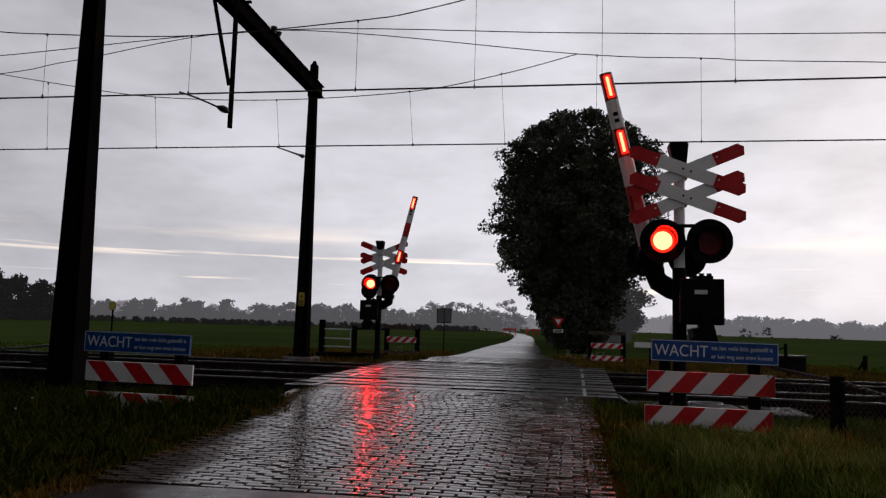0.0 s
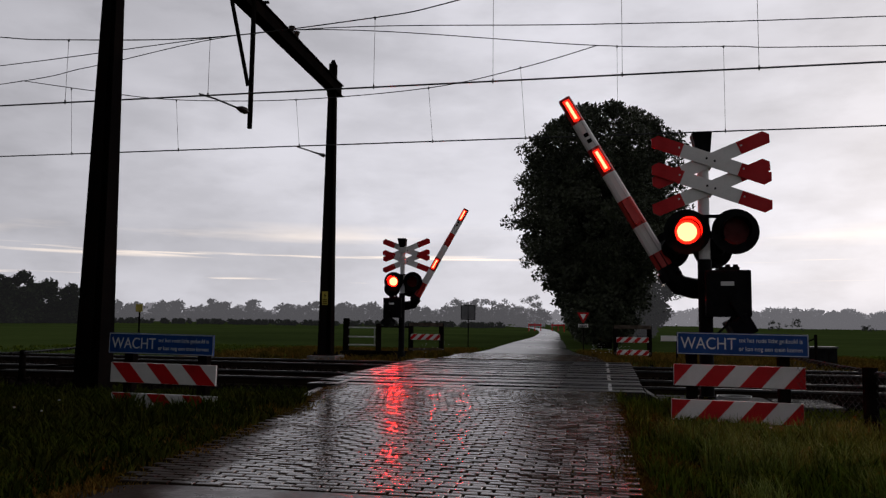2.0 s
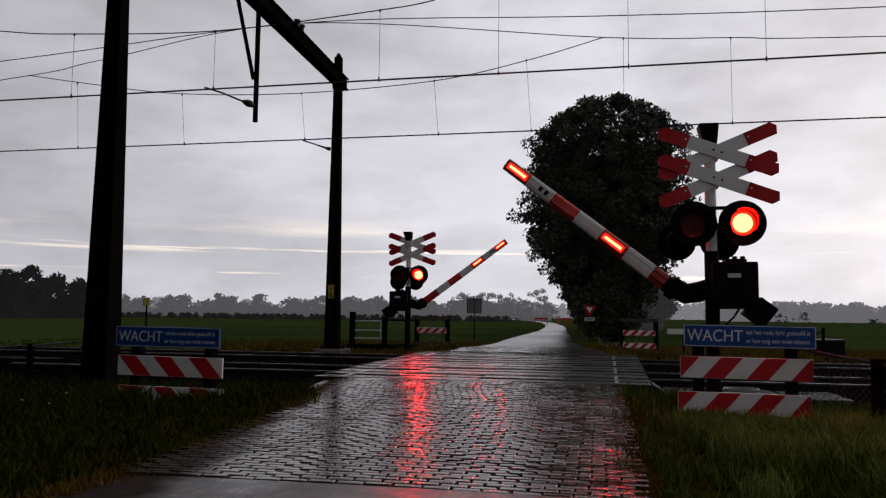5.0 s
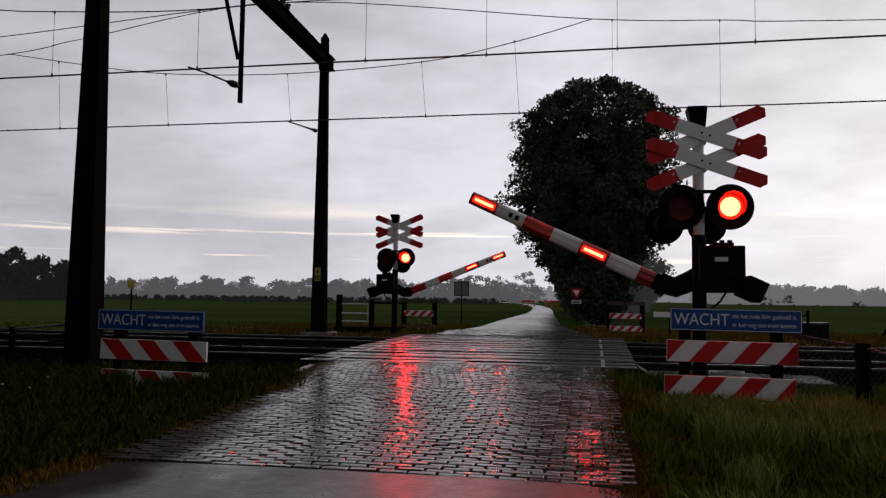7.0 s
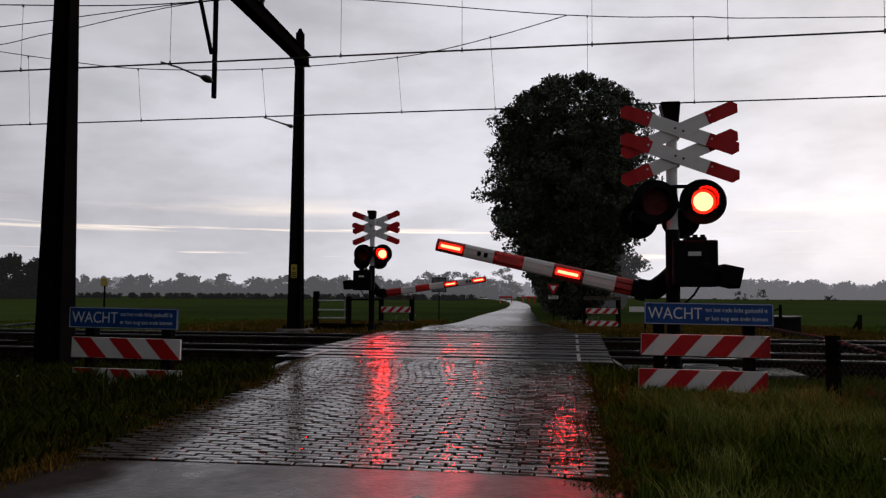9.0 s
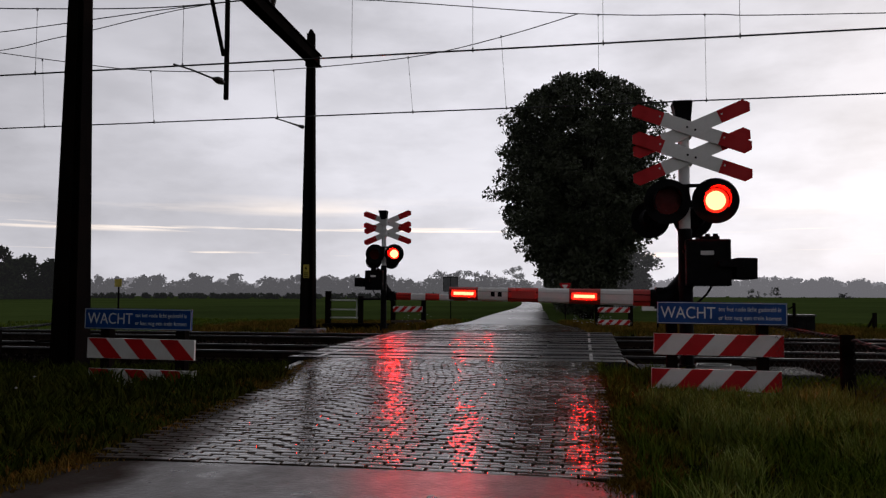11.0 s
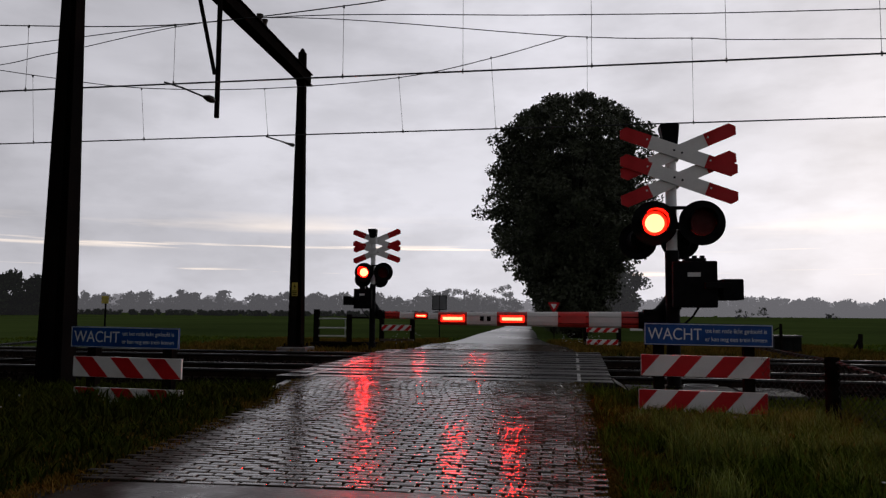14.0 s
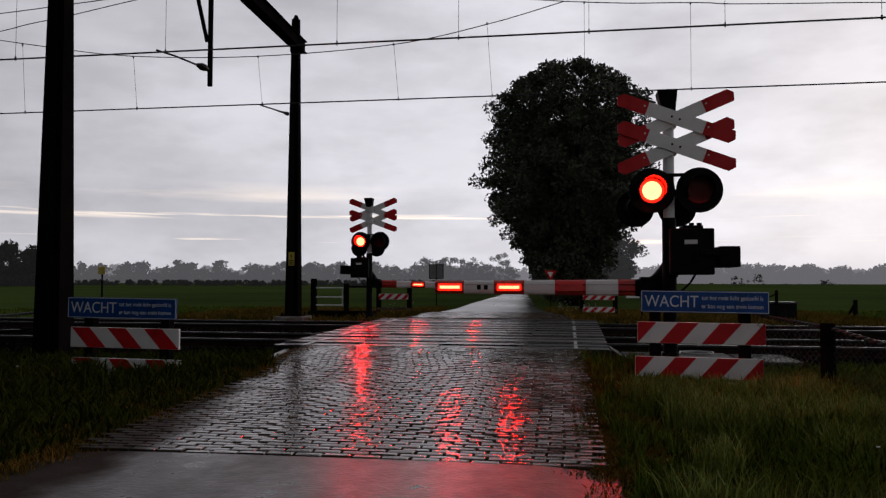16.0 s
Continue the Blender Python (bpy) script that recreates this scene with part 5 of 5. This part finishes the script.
def line_of_woods():
    rng = random.Random(11)
    def row(x0, x1, y, hmin, hmax, gap, r):
        out, x = [], x0
        while x < x1:
            h = rng.uniform(hmin, hmax)
            out.append((x, y + rng.uniform(-12, 12), h, r * rng.uniform(0.8, 1.25) * h / hmax))
            x += gap * rng.uniform(0.7, 1.3)
        return out
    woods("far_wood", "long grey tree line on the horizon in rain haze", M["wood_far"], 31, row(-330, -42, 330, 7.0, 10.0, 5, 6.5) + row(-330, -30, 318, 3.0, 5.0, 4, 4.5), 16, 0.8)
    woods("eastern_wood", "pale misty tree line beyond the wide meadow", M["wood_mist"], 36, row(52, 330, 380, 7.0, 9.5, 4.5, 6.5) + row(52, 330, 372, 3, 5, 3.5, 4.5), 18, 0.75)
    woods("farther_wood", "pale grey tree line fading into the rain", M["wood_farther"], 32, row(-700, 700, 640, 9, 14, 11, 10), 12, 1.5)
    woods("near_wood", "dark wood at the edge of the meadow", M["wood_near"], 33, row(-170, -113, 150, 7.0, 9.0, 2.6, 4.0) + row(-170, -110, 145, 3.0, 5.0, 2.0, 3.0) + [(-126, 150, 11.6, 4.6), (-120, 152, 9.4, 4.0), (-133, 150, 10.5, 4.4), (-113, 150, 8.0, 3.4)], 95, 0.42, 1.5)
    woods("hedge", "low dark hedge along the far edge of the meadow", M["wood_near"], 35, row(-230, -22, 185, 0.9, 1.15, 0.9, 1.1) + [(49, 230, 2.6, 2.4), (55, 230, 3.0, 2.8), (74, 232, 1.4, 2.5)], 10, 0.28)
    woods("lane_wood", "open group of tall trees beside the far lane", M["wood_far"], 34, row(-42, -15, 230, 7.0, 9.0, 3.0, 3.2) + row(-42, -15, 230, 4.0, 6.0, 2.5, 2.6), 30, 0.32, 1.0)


line_of_woods()


# ---- grass verges ----
def verge(name, label, mat, count, seed, area, keep, tall, wide=0.005, lean=0.95):
    rng = np.random.default_rng(seed)
    vs, fs = [], []
    x0, x1, y0, y1 = area
    made = 0
    while made < count:
        cx, cy = rng.uniform(x0, x1), rng.uniform(y0, y1)
        if not keep(cx, cy):
            continue
        for _ in range(int(rng.integers(5, 11))):
            x, y = cx + rng.normal(0, 0.045), cy + rng.normal(0, 0.045)
            if not keep(x, y):
                continue
            h = tall(x, y) * rng.uniform(0.5, 1.25)
            a, b = rng.uniform(0, 6.28), rng.uniform(0, 6.28)
            w = wide * rng.uniform(0.7, 1.6)
            ux, uy = math.cos(a) * w, math.sin(a) * w
            lx, ly = math.cos(b) * h * lean * rng.random(), math.sin(b) * h * lean * rng.random()
            z = land(x, y) - 0.01
            k = len(vs)
            vs += [(x - ux, y - uy, z), (x + ux, y + uy, z), (x + ux * 0.7 + lx * 0.4, y + uy * 0.7 + ly * 0.4, z + h * 0.6), (x - ux * 0.7 + lx * 0.4, y - uy * 0.7 + ly * 0.4, z + h * 0.6), (x + lx, y + ly, z + h * 0.92)]
            fs += [(k, k + 1, k + 2, k + 3), (k + 3, k + 2, k + 4)]
            made += 1
    return tagged(raw(name, vs, fs, mat), label, "grass", kind="stuff")


def off_road(x, y, gap=0.0):
    mid, half = road_mid(y)
    edge = half + (0.06 if y < 5.2 else 0.0) + gap + 0.10 * noise.noise((x * 0.9, y * 1.3, 3.0))
    return abs(x - mid) > edge


def off_track(x, y):
    return not (10.75 + 0.25 * noise.noise((x, y, 0.0)) < y < 20.7)


verge("verge_grass", "long dark wet grass on the verge beside the lane", M["grass"], 52000, 41, (0.0, 7.5, 3.2, 11.0), lambda x, y: off_road(x, y, 0.12) and off_track(x, y) and noise.noise((x * 1.7, y * 1.7, 12.0)) > -0.30, lambda x, y: (0.17 + 0.10 * noise.noise((x * 0.7, y * 0.7, 1.0)) + 0.09 * noise.noise((x * 2.3, y * 2.3, 4.0))) * (0.38 if 0.6 < x < 2.8 and 7.9 < y < 9.3 else 1.0))
verge("rank_weeds", "low leafy weeds and rank grass in rounded clumps, coloured dark for shade", M["weeds"], 46000, 49, (-10.5, -3.0, 3.2, 11.0), lambda x, y: off_road(x, y, 0.10) and off_track(x, y) and noise.noise((x * 1.9, y * 1.9, 7.0)) > -0.34, lambda x, y: 0.15 + 0.10 * noise.noise((x * 0.8, y * 0.8, 1.0)) + 0.11 * noise.noise((x * 2.1, y * 2.1, 4.0)) + (0.09 if -6.1 < x < -4.3 and 7.3 < y < 8.55 else 0.0), 0.009, 0.95)
verge("verge_dry_grass", "yellowed grass fringe along the lane's edge", M["dry"], 16000, 42, (-5.4, 2.2, 3.2, 11.4), lambda x, y: off_road(x, y, -0.16) and not off_road(x, y, 0.50), lambda x, y: 0.07 + 0.05 * noise.noise((x, y, 1.0)))
verge("far_verge_grass", "rough brownish grass beyond the tracks", M["dry"], 42000, 43, (-12, 9, 20.4, 31), lambda x, y: off_road(x, y, 0.0), lambda x, y: 0.20, 0.011)
verge("far_green_grass", "dark green rough grass beyond the tracks", M["grass"], 20000, 44, (-22, 14, 21.5, 36), lambda x, y: off_road(x, y, 0.1), lambda x, y: 0.12, 0.012)


verge("lane_edge_litter", "brown leaf litter and dead grass at the deck's corner", M["dry"], 3500, 45, (-4.6, -2.7, 9.9, 11.45), lambda x, y: x < -3.12 - 0.25 * noise.noise((x, y * 2, 0.0)), lambda x, y: 0.045)


verge("lane_side_litter", "brown dead grass and leaves creeping over the lane's edge", M["dry"], 26000, 46, (-0.35, 0.75, 5.0, 11.45), lambda x, y: x > 0.06 + 0.45 * noise.noise((x * 1.5, y * 1.7, 8.0)), lambda x, y: 0.05 + 0.03 * noise.noise((x, y, 4.0)))


verge("lane_west_litter", "brown dead grass and leaves creeping over the lane's edge", M["dry"], 12000, 48, (-4.6, -3.0, 4.4, 10.2), lambda x, y: x < road_mid(y)[0] - 1.74 + 0.5 * noise.noise((x * 1.5, y * 1.7, 3.0)), lambda x, y: 0.05 + 0.03 * noise.noise((x, y, 4.0)))
verge("grass_tufts", "pale seeding grass tufts standing over the verge", M["tuft"], 20000, 47, (0.6, 4.5, 4.2, 8.4), lambda x, y: off_road(x, y, 0.3) and noise.noise((x * 1.1, y * 1.1, 6.0)) > 0.05, lambda x, y: 0.26, 0.0035, 0.7)


def flowers():
    rng = random.Random(9)
    bm = bmesh.new()
    for x0, x1, y0, y1, n in ((-9, -4, 5.5, 8.6, 7), (0.9, 3.5, 5.0, 8.5, 3), (-0.1, 1.2, 23.0, 25.5, 60), (-5.2, -4.4, 21.5, 24, 16)):
        for _ in range(n):
            x, y = rng.uniform(x0, x1), rng.uniform(y0, y1)
            z = land(x, y) + rng.uniform(0.16, 0.42 if y > 20 else 0.24)
            bmesh.ops.create_icosphere(bm, subdivisions=1, radius=rng.uniform(0.012, 0.024), matrix=Matrix.Translation((x, y, z)) @ Matrix.Diagonal((1, 1, 0.4, 1)))
    tagged(part("wild_flowers", bm, M["flower"]), "scattered small white flower heads in the verge", "flowers", kind="stuff")


flowers()


# ---- bricks of the lane ----
def brick_shape(rng, w, l, h):
    """A worn clinker: chamfered top with uneven corners."""
    vs = []
    for z, inset in ((0, 0.0), (h - 0.006, 0.0), (h, 0.006)):
        for sx, sy in ((-1, -1), (1, -1), (1, 1), (-1, 1)):
            vs.append((sx * (w / 2 - inset - rng.uniform(0, 0.006) * (z > 0)), sy * (l / 2 - inset - rng.uniform(0, 0.003) * (z > 0)), z + (rng.uniform(-0.0015, 0.0015) if z == h else 0)))
    vs += [(-w * 0.40, rng.uniform(-0.01, 0.01), h + 0.0012), (w * 0.40, rng.uniform(-0.01, 0.01), h + 0.0012)]
    fs = [(a + k, a + (k + 1) % 4, a + 4 + (k + 1) % 4, a + 4 + k) for a in (0, 4) for k in range(4)]
    fs += [(8, 9, 13, 12), (10, 11, 12, 13), (9, 10, 13), (11, 8, 12)]
    return vs, fs


def bricks():
    rng = random.Random(17)
    L, W, H = 0.205, 0.084, 0.05
    shapes = [brick_shape(rng, L - 0.012, W - 0.011, H) for _ in range(8)]
    meshes = []
    for vs, fs in shapes:
        me = bpy.data.meshes.new("brick")
        me.from_pydata(vs, [], fs)
        me.materials.append(M["brick"])
        meshes.append(me)
    placed, rest = [], {"near": ([], []), "far": ([], [])}
    for y0, y1, where in ((BRICK_Y0, BRICK_Y1, "near"), (20.4, 26.0, "far")):
        row, y = 0, y0 + W / 2 - (0.55 if where == "near" else 0)
        while y < y1 - W / 2:
            mid, half = road_mid(y)
            x = mid - half + (row % 2) * L / 2 + rng.uniform(-0.012, 0.012)
            while x < mid + half:
                if where == "near" and y < BRICK_Y0 + APRON * (x - mid) + W * 0.5:
                    x += L
                    continue
                rut = 0.012 * math.exp(-((x - mid - 0.75) / 0.3) ** 2) + 0.012 * math.exp(-((x - mid + 0.85) / 0.3) ** 2)
                dy = 0.012 * noise.noise((x * 0.8, y * 0.6, 5))
                z = road_z(y) - 0.045 - rut + 0.014 * (1 - ((x - mid) / half) ** 2) + rng.uniform(-0.0025, 0.0025) + 0.006 * noise.noise((x * 1.5, y * 1.5, 2))
                tilt = math.degrees(math.atan2(road_z(y + 0.1) - road_z(y - 0.1), 0.2))
                m = pose(x + rng.uniform(-0.002, 0.002), y + dy + rng.uniform(-0.003, 0.003), z, tilt + rng.gauss(-0.3, 1.2), rng.uniform(-0.3, 0.3), rng.uniform(-1.2, 1.2))
                k = rng.randrange(8)
                if where == "near" and y < 6.75 and len(placed) < 300:
                    placed.append((k, m))
                else:
                    vs, fs = rest[where]
                    n = len(vs)
                    vs += [tuple(m @ Vector(v)) for v in shapes[k][0]]
                    fs += [tuple(n + i for i in f) for f in shapes[k][1]]
                x += L
            row, y = row + 1, y + W
    for where, bed in (("near", road_brick), ("far", road_far_brick)):
        ob = raw("brick_paving", *rest[where], M["brick_far"])
        ob.parent = bed
        ob["label"], ob["kind"] = "wet worn clinker bricks in stretcher courses", "stuff"
    for k, m in placed:
        ob = new("brick", meshes[k])
        ob.parent, ob.matrix_basis = road_brick, m


bricks()


# ---- what moves ----
BOOM = [(0.0, 76.8), (0.7, 71.0), (1.5, 64.7), (2.5, 56.6), (3.5, 49.1), (4.2, 43.9), (5.2, 36.6), (6.3, 29.2), (7.0, 24.9), (7.8, 19.4), (8.5, 15.4), (9.0, 12.6), (9.5, 9.8), (10.2, 5.8), (10.9, 1.8), (11.3, 0.1), (11.5, 0.0), (11.8, 0.0), (16.0, 0.0)]
BOOM_FAR = [(0.0, 76.8), (0.7, 71.0), (1.5, 64.7), (2.5, 56.3), (3.5, 48.2), (4.2, 42.6), (5.2, 34.6), (6.3, 26.2), (7.0, 21.6), (7.5, 18.6), (8.5, 11.4), (9.0, 8.0), (9.5, 4.8), (10.2, 1.0), (10.6, -0.8), (11.0, -1.0), (11.8, -1.0), (16.0, -1.0)]
# lit at the start or not, and the thirtieths of a second at which the added insert begins to turn over, kept clear of
# half seconds
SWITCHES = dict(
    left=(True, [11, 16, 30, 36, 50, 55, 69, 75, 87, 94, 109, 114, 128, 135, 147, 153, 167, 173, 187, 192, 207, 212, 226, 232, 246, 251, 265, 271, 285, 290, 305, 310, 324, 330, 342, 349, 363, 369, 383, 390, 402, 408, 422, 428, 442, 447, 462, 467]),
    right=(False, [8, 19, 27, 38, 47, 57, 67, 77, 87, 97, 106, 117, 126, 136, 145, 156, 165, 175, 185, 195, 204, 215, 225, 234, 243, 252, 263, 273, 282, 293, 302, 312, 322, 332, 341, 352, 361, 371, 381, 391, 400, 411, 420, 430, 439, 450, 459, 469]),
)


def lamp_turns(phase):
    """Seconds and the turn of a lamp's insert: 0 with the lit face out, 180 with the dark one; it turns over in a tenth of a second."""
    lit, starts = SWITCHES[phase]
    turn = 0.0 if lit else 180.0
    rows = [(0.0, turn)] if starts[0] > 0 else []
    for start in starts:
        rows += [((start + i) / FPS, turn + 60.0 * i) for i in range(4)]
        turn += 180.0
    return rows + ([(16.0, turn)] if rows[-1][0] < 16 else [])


def motions():
    for (thing, arm, axle, s), fall in ((near_signal, BOOM), (far_signal, BOOM_FAR)):
        walk(arm, [(t, pose(*axle, 0, -s * a if s > 0 else a, 0)) for t, a in fall])
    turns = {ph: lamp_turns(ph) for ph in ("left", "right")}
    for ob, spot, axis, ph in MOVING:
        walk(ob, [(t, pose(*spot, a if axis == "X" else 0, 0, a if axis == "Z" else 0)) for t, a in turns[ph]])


motions()
